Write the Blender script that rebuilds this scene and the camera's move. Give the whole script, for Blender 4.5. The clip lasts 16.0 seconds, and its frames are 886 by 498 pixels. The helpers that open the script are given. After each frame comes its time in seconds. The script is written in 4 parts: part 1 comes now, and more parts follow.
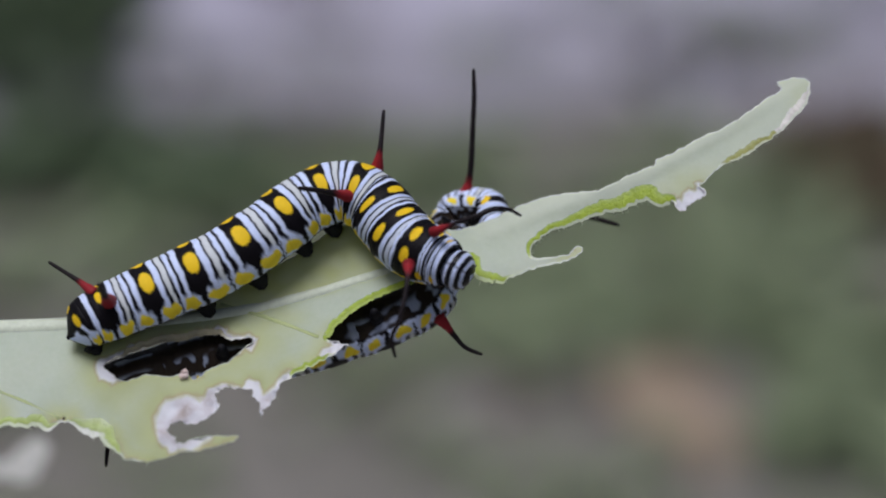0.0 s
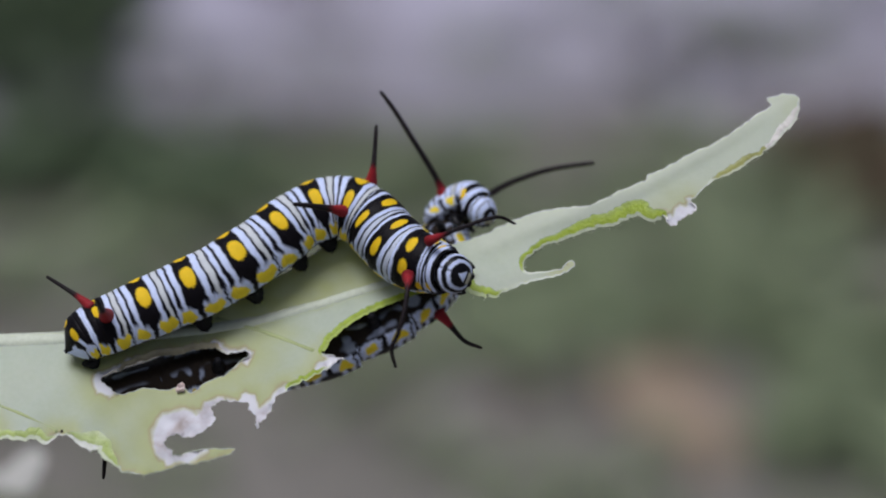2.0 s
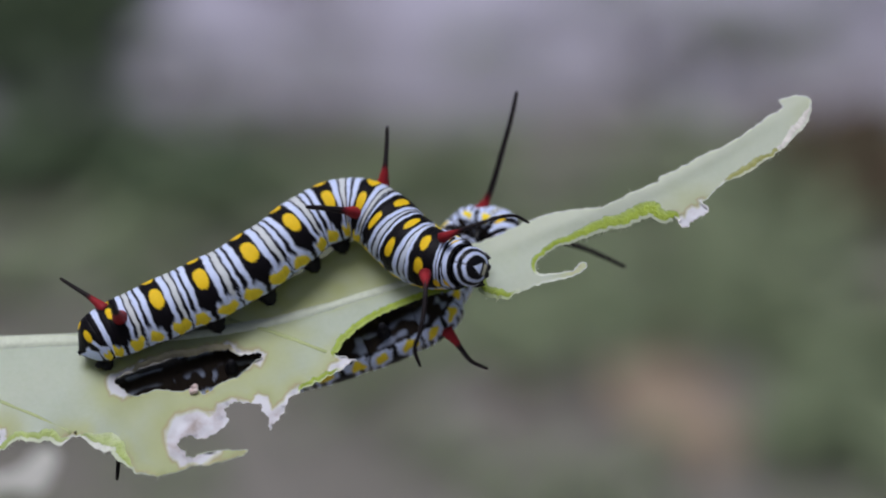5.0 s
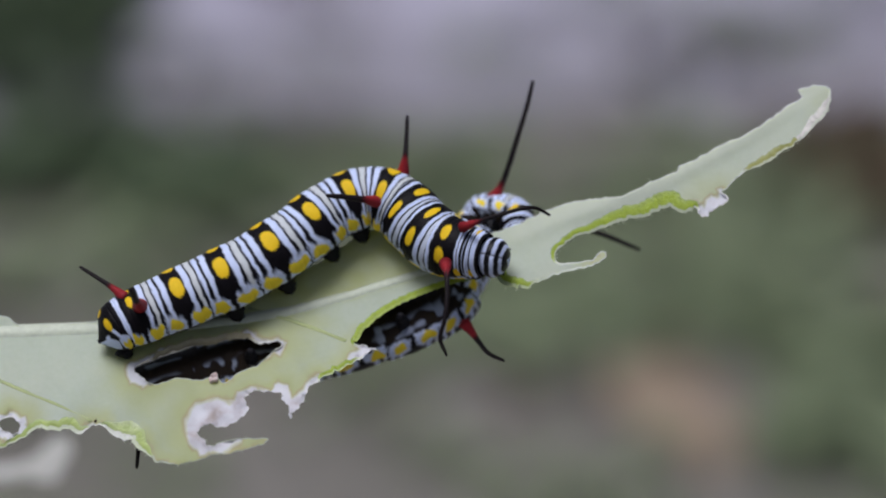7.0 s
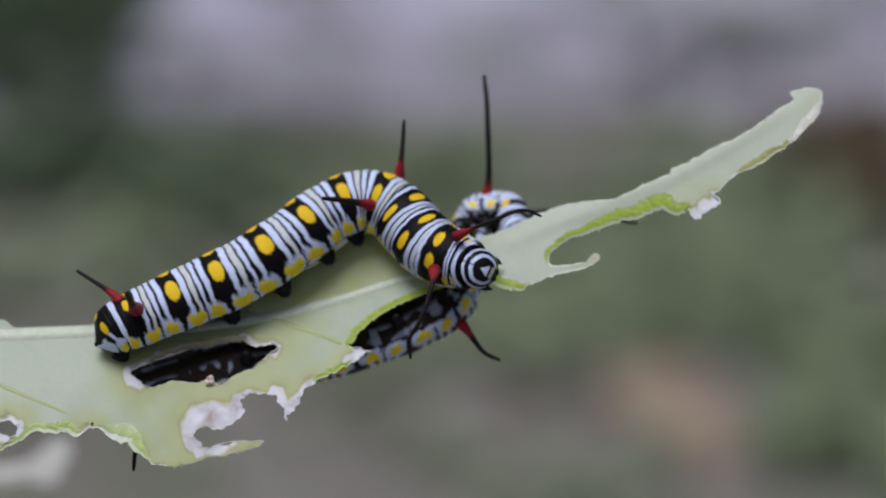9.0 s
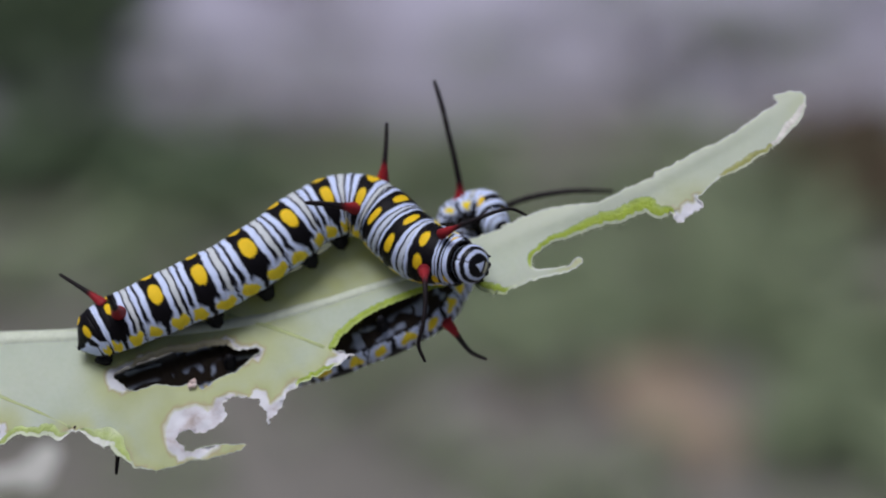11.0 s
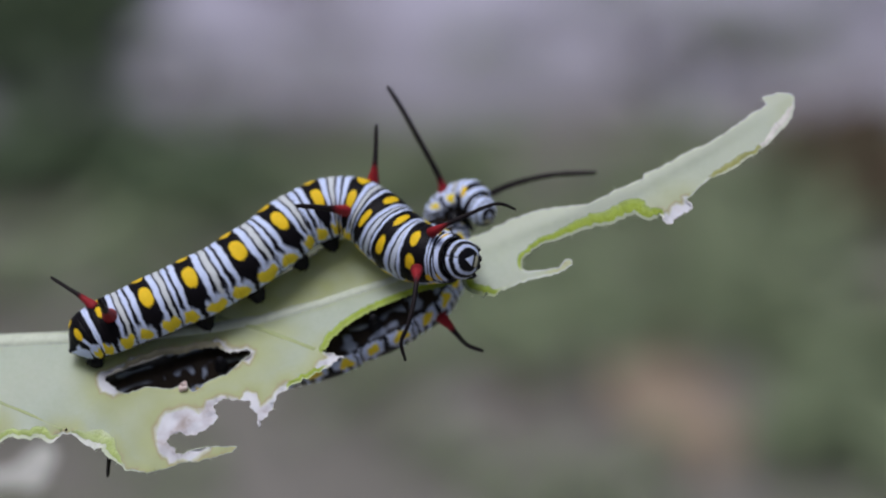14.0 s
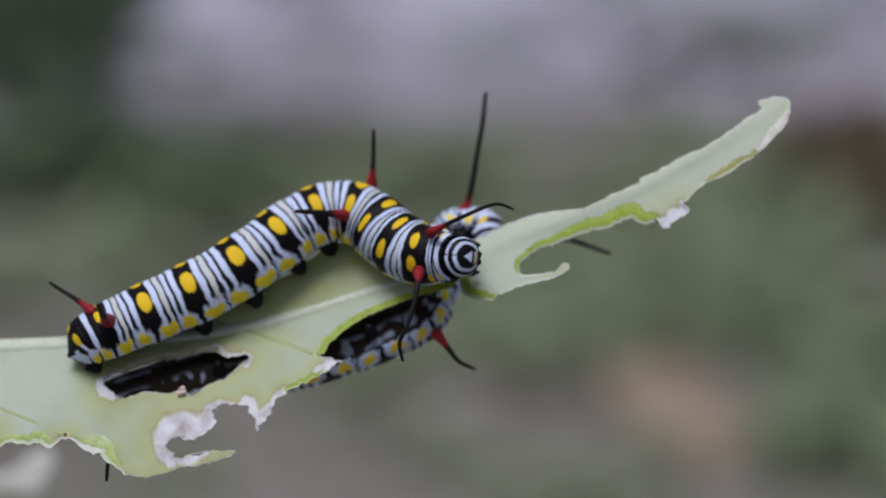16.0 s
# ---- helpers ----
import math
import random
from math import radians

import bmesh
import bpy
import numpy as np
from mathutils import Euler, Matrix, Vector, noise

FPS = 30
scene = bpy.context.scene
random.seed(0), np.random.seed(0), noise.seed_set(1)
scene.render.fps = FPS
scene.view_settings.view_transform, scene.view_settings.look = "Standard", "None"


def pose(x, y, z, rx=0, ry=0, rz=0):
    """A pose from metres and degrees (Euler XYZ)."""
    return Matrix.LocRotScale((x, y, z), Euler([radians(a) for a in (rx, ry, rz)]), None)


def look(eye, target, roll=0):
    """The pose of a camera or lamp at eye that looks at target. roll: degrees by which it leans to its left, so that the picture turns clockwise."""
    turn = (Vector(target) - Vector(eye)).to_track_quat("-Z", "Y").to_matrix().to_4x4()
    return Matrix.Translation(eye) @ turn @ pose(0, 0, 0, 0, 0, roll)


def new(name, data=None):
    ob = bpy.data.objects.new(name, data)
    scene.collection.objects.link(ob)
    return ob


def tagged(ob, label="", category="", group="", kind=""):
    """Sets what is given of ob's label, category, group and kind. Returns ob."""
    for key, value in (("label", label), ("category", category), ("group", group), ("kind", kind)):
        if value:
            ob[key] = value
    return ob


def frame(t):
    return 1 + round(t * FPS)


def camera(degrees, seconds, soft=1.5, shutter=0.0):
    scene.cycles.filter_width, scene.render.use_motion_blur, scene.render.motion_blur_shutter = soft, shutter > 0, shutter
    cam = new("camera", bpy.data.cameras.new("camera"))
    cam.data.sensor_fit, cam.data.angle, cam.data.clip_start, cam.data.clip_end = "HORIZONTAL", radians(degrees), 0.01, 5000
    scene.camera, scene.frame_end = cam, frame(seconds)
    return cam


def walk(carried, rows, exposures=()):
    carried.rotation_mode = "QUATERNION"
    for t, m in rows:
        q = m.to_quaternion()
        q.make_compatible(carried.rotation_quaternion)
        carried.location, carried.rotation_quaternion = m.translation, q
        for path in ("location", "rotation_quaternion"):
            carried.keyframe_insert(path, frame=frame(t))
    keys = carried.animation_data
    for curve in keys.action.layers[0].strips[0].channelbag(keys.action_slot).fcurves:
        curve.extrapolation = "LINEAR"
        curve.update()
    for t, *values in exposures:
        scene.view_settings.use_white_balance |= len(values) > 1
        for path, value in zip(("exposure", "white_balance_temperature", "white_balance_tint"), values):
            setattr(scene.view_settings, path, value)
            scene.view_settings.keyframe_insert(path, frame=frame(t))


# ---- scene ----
# The lens: a macro lens with an open aperture, focused on the caterpillars
EYE_TILT = radians(25)
AIM = Vector((0.0, 0.0, 0.30))
REACH = 0.20
SIGHT = Vector((0.0, math.cos(EYE_TILT), -math.sin(EYE_TILT)))
EYE = AIM - SIGHT * REACH
cam = camera(20.0, 16.0, soft=2.0)
cam.data.dof.use_dof = True
cam.data.dof.focus_distance = 0.1992
cam.data.dof.aperture_fstop = 12.5
STAND = look(EYE, AIM)
walk(cam, [(0.0, STAND), (16.0, STAND)])
# The space of the plant: millimetres, x along the leaf, y up it, z off its face
SPACE = Matrix.Translation(AIM) @ STAND.to_3x3().to_4x4()
MM = 0.001

# ---- light ----
world = bpy.data.worlds.new("sky")
scene.world = world
world.use_nodes = True
sky = world.node_tree.nodes.new("ShaderNodeTexSky")
sky.sky_type = "NISHITA"
sky.sun_disc = False
sky.sun_elevation, sky.sun_rotation = radians(77.5), radians(245)
sky.air_density, sky.dust_density, sky.ozone_density = 1.0, 6.0, 1.5
back = world.node_tree.nodes["Background"]
world.node_tree.links.new(sky.outputs[0], back.inputs[0])
back.inputs[1].default_value = 0.049
sun = new("sun", bpy.data.lights.new("sun", "SUN"))
sun.data.energy, sun.data.angle, sun.data.color = 2.1, radians(34), (0.965, 0.985, 1.09)
sun.matrix_world = look((-0.26, -0.12, 1.6), (0, 0, 0.3))
scene.view_settings.exposure = 0.0

# ---- materials ----


def material(name, rough=0.6, spec=0.4):
    m = bpy.data.materials.new(name)
    m.use_nodes = True
    b = m.node_tree.nodes["Principled BSDF"]
    b.inputs["Roughness"].default_value = rough
    b.inputs["Specular IOR Level"].default_value = spec
    return m, m.node_tree, b


def noise_node(nt, scale, detail=4.0, rough=0.6, space="Object"):
    co = nt.nodes.new("ShaderNodeTexCoord")
    n = nt.nodes.new("ShaderNodeTexNoise")
    n.inputs["Scale"].default_value, n.inputs["Detail"].default_value = scale, detail
    n.inputs["Roughness"].default_value = rough
    nt.links.new(co.outputs[space], n.inputs["Vector"])
    return n


def ramp(nt, source, stops):
    r = nt.nodes.new("ShaderNodeValToRGB")
    while len(r.color_ramp.elements) < len(stops):
        r.color_ramp.elements.new(0.5)
    for e, (p, c) in zip(r.color_ramp.elements, stops):
        e.position, e.color = p, (*c, 1.0)
    nt.links.new(source, r.inputs[0])
    return r.outputs[0]


def mix(nt, a, b, fac, blend="MIX"):
    x = nt.nodes.new("ShaderNodeMix")
    x.data_type, x.blend_type = "RGBA", blend
    for sock, v in ((x.inputs[0], fac), (x.inputs[6], a), (x.inputs[7], b)):
        if isinstance(v, bpy.types.NodeSocket):
            nt.links.new(v, sock)
        elif isinstance(v, tuple):
            sock.default_value = (*v, 1.0)
        else:
            sock.default_value = v
    return x.outputs[2]


def relief(nt, b, height, strength, distance):
    n = nt.nodes.new("ShaderNodeBump")
    n.inputs["Strength"].default_value, n.inputs["Distance"].default_value = strength, distance
    nt.links.new(height, n.inputs["Height"])
    nt.links.new(n.outputs[0], b.inputs["Normal"])


def attribute(nt, name):
    a = nt.nodes.new("ShaderNodeAttribute")
    a.attribute_name = name
    return a


def skin_material(name, rough, spec, bump):
    # Pigment comes from the mesh; fine wrinkles and dirt from noise
    m, nt, b = material(name, rough, spec)
    a = attribute(nt, "pigment")
    n = noise_node(nt, 900.0, 5.0)
    grime = ramp(nt, n.outputs[0], [(0.3, (0.72, 0.72, 0.74)), (0.62, (1.0, 1.0, 1.0))])
    nt.links.new(mix(nt, a.outputs[0], grime, 0.35, "MULTIPLY"), b.inputs["Base Color"])
    fine = noise_node(nt, 3500.0, 3.0)
    relief(nt, b, fine.outputs[0], bump, 0.00012)
    return m


SKIN = skin_material("caterpillar_skin", 0.5, 0.10, 0.5)
HORN = skin_material("filament_skin", 0.5, 0.12, 0.6)
SHELL = skin_material("head_capsule", 0.35, 0.2, 0.15)


def plain(name, stops, scale, rough=0.7, spec=0.3, bump=0.3, depth=0.0002, scale2=None):
    m, nt, b = material(name, rough, spec)
    n = noise_node(nt, scale)
    col = ramp(nt, n.outputs[0], stops)
    n2 = noise_node(nt, scale2 or scale * 9.0, 6.0)
    col = mix(nt, col, ramp(nt, n2.outputs[0], [(0.3, (0.75, 0.75, 0.75)), (0.7, (1.0, 1.0, 1.0))]), 0.6, "MULTIPLY")
    nt.links.new(col, b.inputs["Base Color"])
    relief(nt, b, n2.outputs[0], bump, depth)
    return m


def blade_material():
    # Waxy grey-green leaf; the mesh says where it has dried to white paper
    m, nt, b = material("milkweed_leaf", 0.55, 0.35)
    broad = noise_node(nt, 110.0, 4.0)
    green = ramp(nt, broad.outputs[0], [(0.25, (0.62, 0.70, 0.58)), (0.5, (0.70, 0.78, 0.70)), (0.75, (0.76, 0.81, 0.73))])
    fine = noise_node(nt, 2600.0, 6.0)
    green = mix(nt, green, ramp(nt, fine.outputs[0], [(0.3, (0.78, 0.84, 0.74)), (0.65, (1.0, 1.0, 1.0))]), 0.35, "MULTIPLY")
    dry = attribute(nt, "dry")
    sep = nt.nodes.new("ShaderNodeSeparateColor")
    nt.links.new(dry.outputs[0], sep.inputs[0])
    # Yellowed blade, and the olive shade painted under the arched body
    aged_shaded = mix(nt, green, (0.60, 0.645, 0.29), sep.outputs[1])
    rust = noise_node(nt, 300.0, 5.0)
    paper = ramp(nt, rust.outputs[0], [(0.34, (0.50, 0.42, 0.39)), (0.43, (0.80, 0.77, 0.82)), (0.50, (0.93, 0.94, 1.0))])
    # Wax paleness, with the light painted along the upper ridge
    waxy = mix(nt, aged_shaded, (0.80, 0.86, 0.76), sep.outputs[2])
    edge = ramp(nt, sep.outputs[0], [(0.10, (0.0, 0.0, 0.0)), (0.35, (0.75, 0.75, 0.75)), (0.6, (0.0, 0.0, 0.0))])
    tan = mix(nt, waxy, (0.56, 0.44, 0.33), edge)
    solid = ramp(nt, sep.outputs[0], [(0.35, (0.0, 0.0, 0.0)), (0.7, (1.0, 1.0, 1.0))])
    nt.links.new(mix(nt, tan, paper, solid), b.inputs["Base Color"])
    glow = nt.nodes.new("ShaderNodeBsdfTranslucent")
    nt.links.new(mix(nt, (0.56, 0.60, 0.05), (0.88, 0.87, 0.90), solid), glow.inputs["Color"])
    both = nt.nodes.new("ShaderNodeMixShader")
    both.inputs[0].default_value = 0.40
    nt.links.new(b.outputs[0], both.inputs[1])
    nt.links.new(glow.outputs[0], both.inputs[2])
    nt.links.new(both.outputs[0], nt.nodes["Material Output"].inputs["Surface"])
    relief(nt, b, fine.outputs[0], 0.18, 0.00012)
    return m


def path_material():
    # Pale concrete with soil washed over its near edge
    m, nt, b = material("pale_concrete", 0.9, 0.1)
    broad, fine = noise_node(nt, 7.0), noise_node(nt, 60.0, 6.0)
    stone = ramp(nt, broad.outputs[0], [(0.3, (0.35, 0.335, 0.42)), (0.7, (0.48, 0.46, 0.565))])
    stone = mix(nt, stone, ramp(nt, fine.outputs[0], [(0.3, (0.75, 0.75, 0.75)), (0.7, (1.0, 1.0, 1.0))]), 0.6, "MULTIPLY")
    where = nt.nodes.new("ShaderNodeTexCoord")
    sep = nt.nodes.new("ShaderNodeSeparateXYZ")
    nt.links.new(where.outputs["Object"], sep.inputs[0])
    patch = noise_node(nt, 16.0, 5.0)
    reach = nt.nodes.new("ShaderNodeMath")
    reach.operation = "MULTIPLY_ADD"
    reach.inputs[1].default_value = 0.22
    nt.links.new(patch.outputs[0], reach.inputs[0])
    nt.links.new(sep.outputs[1], reach.inputs[2])
    dirt = ramp(nt, reach.outputs[0], [(0.80, (0.8, 0.8, 0.8)), (1.02, (0.0, 0.0, 0.0))])
    nt.links.new(mix(nt, stone, (0.19, 0.185, 0.165), dirt), b.inputs["Base Color"])
    relief(nt, b, fine.outputs[0], 0.5, 0.002)
    return m


BLADE = blade_material()
CUT = skin_material("chewed_leaf_flesh", 0.45, 0.4, 0.9)
RIB = plain("pale_midrib", [(0.3, (0.60, 0.66, 0.52)), (0.7, (0.66, 0.71, 0.58))], 260.0, 0.5, bump=0.08)
VEIN = plain("leaf_vein", [(0.3, (0.40, 0.46, 0.20)), (0.7, (0.46, 0.52, 0.25))], 300.0, 0.55, bump=0.1)
STEM = plain("milkweed_stem", [(0.3, (0.20, 0.26, 0.12)), (0.7, (0.28, 0.33, 0.17))], 200.0, 0.6)
WITHERED = plain("withered_leaf", [(0.3, (0.48, 0.48, 0.445)), (0.7, (0.65, 0.65, 0.615))], 120.0, 0.7)
SCRAP = plain("dry_pink_skin", [(0.3, (0.62, 0.44, 0.40)), (0.7, (0.86, 0.76, 0.74))], 2500.0, 0.8)
SOIL = plain("grey_soil", [(0.25, (0.150, 0.144, 0.124)), (0.5, (0.210, 0.198, 0.179)), (0.75, (0.262, 0.244, 0.232))], 9.0, 0.95, 0.1, 0.8, 0.004)
SLAB = path_material()
SANDSTONE = plain("orange_sandstone", [(0.3, (0.275, 0.208, 0.152)), (0.7, (0.385, 0.300, 0.228))], 30.0, 0.9, 0.1, 0.5, 0.002)
WEED = plain("weed_leaf", [(0.3, (0.15, 0.19, 0.105)), (0.7, (0.22, 0.265, 0.155))], 30.0, 0.6)
DARKWEED = plain("dark_weed_leaf", [(0.3, (0.055, 0.085, 0.042)), (0.7, (0.105, 0.15, 0.08))], 30.0, 0.6)
LITTER = plain("brown_leaf_litter", [(0.3, (0.055, 0.040, 0.022)), (0.7, (0.125, 0.092, 0.058))], 30.0, 0.8)
GREYLITTER = plain("grey_brown_litter", [(0.3, (0.10, 0.098, 0.078)), (0.7, (0.165, 0.158, 0.135))], 30.0, 0.85)

# ---- building helpers ----


def mesh_of(name, verts, faces, mat, smooth=True):
    me = bpy.data.meshes.new(name)
    me.from_pydata([tuple(v) for v in verts], [], [tuple(f) for f in faces])
    me.materials.append(mat)
    if smooth:
        me.polygons.foreach_set("use_smooth", [True] * len(me.polygons))
    me.update()
    return me


def paint(me, name, colours):
    at = me.color_attributes.new(name, "FLOAT_COLOR", "POINT")
    rgba = np.ones((len(me.vertices), 4), dtype=np.float32)
    rgba[:, :3] = colours
    at.data.foreach_set("color", rgba.ravel())


def part(name, me, parent, label="", m=None):
    ob = new(name, me)
    ob.parent = parent
    if m is not None:
        ob.matrix_basis = m
    return tagged(ob, label) if label else ob


def grid_faces(rows, cols, wrap=True):
    f = []
    for i in range(rows - 1):
        for j in range(cols if wrap else cols - 1):
            k = (j + 1) % cols
            f.append((i * cols + j, i * cols + k, (i + 1) * cols + k, (i + 1) * cols + j))
    return f


def curve_through(points, n):
    # A smooth curve through the points (centripetal spans), n samples a span
    p = np.array(points, dtype=float)
    p = np.vstack([2 * p[0] - p[1], p, 2 * p[-1] - p[-2]])
    out = []
    for i in range(1, len(p) - 2):
        for t in np.linspace(0, 1, n, endpoint=False):
            a, b, c, d = p[i - 1], p[i], p[i + 1], p[i + 2]
            out.append(0.5 * (2 * b + (c - a) * t + (2 * a - 5 * b + 4 * c - d) * t * t + (3 * b - a - 3 * c + d) * t ** 3))
    out.append(p[-2])
    return np.array(out)


def unit(v):
    v = np.asarray(v, dtype=float)
    return v / np.maximum(np.linalg.norm(v, axis=-1, keepdims=True), 1e-9)


def tube(points, radii, sides=12, closed=True):
    # Rings round a curve, with rounded ends
    p = np.array(points, dtype=float)
    r = np.array(radii, dtype=float)
    t = unit(np.gradient(p, axis=0))
    up = np.array([0.0, 0.0, 1.0]) if abs(t[0][2]) < 0.9 else np.array([0.0, 1.0, 0.0])
    verts = []
    for i in range(len(p)):
        s = unit(np.cross(t[i], up))
        up = unit(np.cross(s, t[i]))
        for a in np.linspace(0, 2 * np.pi, sides, endpoint=False):
            verts.append(p[i] + r[i] * (np.cos(a) * up + np.sin(a) * s))
    faces = grid_faces(len(p), sides)
    if closed:
        verts += [p[0] - t[0] * r[0] * 0.5, p[-1] + t[-1] * r[-1] * 0.7]
        a, b = len(verts) - 2, len(verts) - 1
        last = (len(p) - 1) * sides
        for j in range(sides):
            k = (j + 1) % sides
            faces += [(a, k, j), (b, last + j, last + k)]
    return np.array(verts), faces


def smooth01(a, b, x):
    t = np.clip((x - a) / (b - a), 0, 1)
    return t * t * (3 - 2 * t)


def wobble(x, y, seed):
    return (np.sin(3.1 * x + 1.7 * y + seed) + np.sin(7.3 * x - 4.1 * y + 2.3 * seed) * 0.6 + np.sin(13.7 * x + 9.9 * y + 5.1 * seed) * 0.35) / 1.95


def cloud(x, y, seed):
    # Smooth random blotches
    flat = [noise.noise((p, q, seed)) for p, q in zip(np.ravel(x), np.ravel(y))]
    return np.array(flat).reshape(np.shape(x))


# ---- the plant: a chewed milkweed leaf ----
# Midrib line: x, y, z in millimetres
MIDRIB = [(-47.34, -6.78, 0.3), (-39.76, -6.7, 0), (-35.27, -6.57, 0), (-29.87, -6.34, 0), (-21.79, -5.94, -0.2), (-13.71, -4.69, -0.5), (-4.25, -1.85, -0.8), (2.98, 0.72, -0.6), (7.93, 2.84, -0.4), (11.98, 4.32, -0.2), (16.46, 6.12, 0), (22.29, 9.26, 0.2), (28.57, 13.29, 0.3)]
MID = np.array(MIDRIB)


def leaf_depth(x, y):
    x, y = np.asarray(x, dtype=float), np.asarray(y, dtype=float)
    v = y - np.interp(x, MID[:, 0], MID[:, 1])
    steep = 1.0 - 0.45 * smooth01(0.0, 12.0, x)
    low = np.minimum(v, 0)
    d = np.where(v < 0, (-0.85 * low - 0.018 * low ** 2) * steep, -0.46 * v)
    ridge = 0.24 * np.exp(-((v - 0.1) / 0.65) ** 2) * smooth01(0.0, 4.0, x) * (1.0 - smooth01(24.0, 28.0, x))
    return np.interp(x, MID[:, 0], MID[:, 2]) + d + ridge + (0.16 - 0.13 * smooth01(-2.0, 8.0, x)) * wobble(0.22 * x, 0.25 * y, 1.0)


# Outline of the blade in runs of x, y, width of the chewed bevel, dryness
UPPER_EDGE = [(-47.56, -5.2, 0, 0), (-42.2, -5.05, 0, 0), (-38.6, -5.02, 0, 0), (-37.5, -5.12, 0, 0), (-36.8, -5.55, 0, 0), (-36.0, -5.9, 0, 0), (-34.8, -5.96, 0, 0), (-33.56, -5.82, 0, 0), (-29.98, -5.46, 0, 0), (-24.16, -4.71, 0, 0), (-17.45, -3.14, 0, 0), (-12.09, -0.64, 0, 0), (-8.47, 1.66, 0, 0), (-4.79, 2.58, 0, 0), (-1.1, 2.1, 0, 0), (0.95, 1.5, 0, 0), (3.45, 2.18, 0, 0), (6.61, 3.53, 0, 0), (9.08, 4.29, 0, 0), (11.32, 4.51, 0, 0), (12.43, 4.59, 0, 0), (14.23, 5.49, 0, 0), (16.47, 6.44, 0, 0), (16.83, 6.62, 0, 0), (17.03, 7.03, 0, 0), (17.38, 7.21, 0, 0)]
TIP_EDGE = [(18.82, 7.88, 0, 0), (20.3, 8.69, 0, 0), (22.31, 9.67, 0, 0), (24.1, 10.65, 0, 0), (25.45, 11.65, 0, 0), (26.84, 12.59, 0, 0), (26.74, 13.01, 0, 0), (26.63, 13.34, 0, 0), (27.02, 13.42, 0, 0), (27.72, 13.54, 0, 0), (28.5, 13.55, 0, 0), (29.0, 13.33, 0, 0), (28.9, 12.9, 0.12, 0), (28.35, 12.05, 0.5, 0)]
TIP_RETURN = [(27.40, 10.95, 0.55, 0), (26.72, 9.85, 0.35, 0), (25.65, 8.98, 0.3, 0), (24.41, 8.4, 0.5, 0), (22.85, 7.42, 0.4, 0), (21.5, 6.3, 0, 0), (20.7, 5.5, 0, 0), (20.25, 5.1, 0, 0.3), (20.45, 4.8, 0, 0.6), (20.72, 4.46, 0, 0.9), (20.25, 4.2, 0, 0.9), (19.32, 3.66, 0, 0.95), (18.9, 3.3, 0, 0.8), (18.66, 3.05, 0, 0.8), (18.5, 3.4, 0, 0.7), (18.25, 4.25, 0.5, 0.2)]
BITE_EDGE = [(17.28, 4.39, 0.9, 0), (16.73, 5.11, 1, 0), (15.54, 5.03, 1.15, 0), (14.2, 4.45, 1.05, 0), (11.96, 3.6, 0.85, 0), (9.71, 2.52, 0.55, 0), (7.68, 1.48, 0.38, 0), (6.72, 0.4, 0.36, 0), (6.62, -0.4, 0.25, 0), (7.19, -0.89, 0.1, 0), (8.97, -0.7, 0, 0.05), (10.09, -0.32, 0, 0.1), (10.72, 0.2, 0, 0.2), (11.03, 0.22, 0, 0.3), (10.98, 0.0, 0, 0.3), (10.4, -0.5, 0, 0.1), (8.74, -1.05, 0.08, 0.05), (6.51, -1.62, 0.12, 0), (5.0, -2.08, 0.2, 0), (4.66, -2.2, 0.5, 0), (4.3, -1.9, 0.65, 0), (3.04, -1.6, 0.7, 0)]
NEAR_EDGE = [(2.92, -0.63, 0.7, 0), (2.07, -0.23, 0.5, 0), (0.94, -1.21, 0.5, 0), (-1.98, -2.02, 0.42, 0), (-3.64, -2.7, 0.44, 0), (-6.01, -3.68, 0.44, 0), (-7.79, -4.79, 0.46, 0), (-8.88, -5.98, 0.46, 0), (-9.43, -7.07, 0.4, 0), (-8.75, -7.2, 0, 0.4), (-7.95, -7.48, 0, 0.6), (-7.3, -7.6, 0, 0.6), (-7.95, -7.72, 0, 0.6), (-8.7, -8.02, 0.15, 0.5), (-9.92, -8.46, 0.36, 0.15), (-11.23, -9.15, 0.36, 0.1), (-11.88, -9.67, 0.25, 0.2), (-12.17, -10.19, 0, 0.5)]
TORN_EDGE = [(-12.86, -10.79, 0, 0.6), (-13.36, -11.91, 0, 0.8), (-13.99, -12.55, 0, 0.9), (-14.10, -13.0, 0, 0.9), (-14.25, -12.55, 0, 0.9), (-14.66, -11.74, 0, 1.1), (-15.11, -11.06, 0, 0.9), (-16.42, -10.73, 0, 0.4), (-17.3, -10.81, 0, 0.4), (-17.89, -11.41, 0, 1.2), (-17.49, -12.21, 0, 1.4), (-18.75, -13.27, 0, 1.75), (-20.1, -13.36, 0, 1.9), (-21.06, -13.53, 0, 2.0)]
HOOK_EDGE = [(-21.11, -14.29, 0, 1.9), (-20.59, -15.05, 0, 0.8), (-19.6, -14.71, 0, 0.08), (-18.28, -14.48, 0, 0.08), (-16.84, -14.4, 0, 0.08), (-15.97, -14.4, 0, 0.1), (-15.71, -14.45, 0, 0.12), (-15.97, -14.57, 0, 0.1), (-16.52, -14.9, 0, 0.15), (-18.02, -15.36, 0, 0.12), (-20.21, -15.72, 0, 0.1), (-21.71, -16.14, 0, 0.15), (-22.86, -16.39, 0, 0.1), (-24.01, -16.14, 0.1, 0.2)]
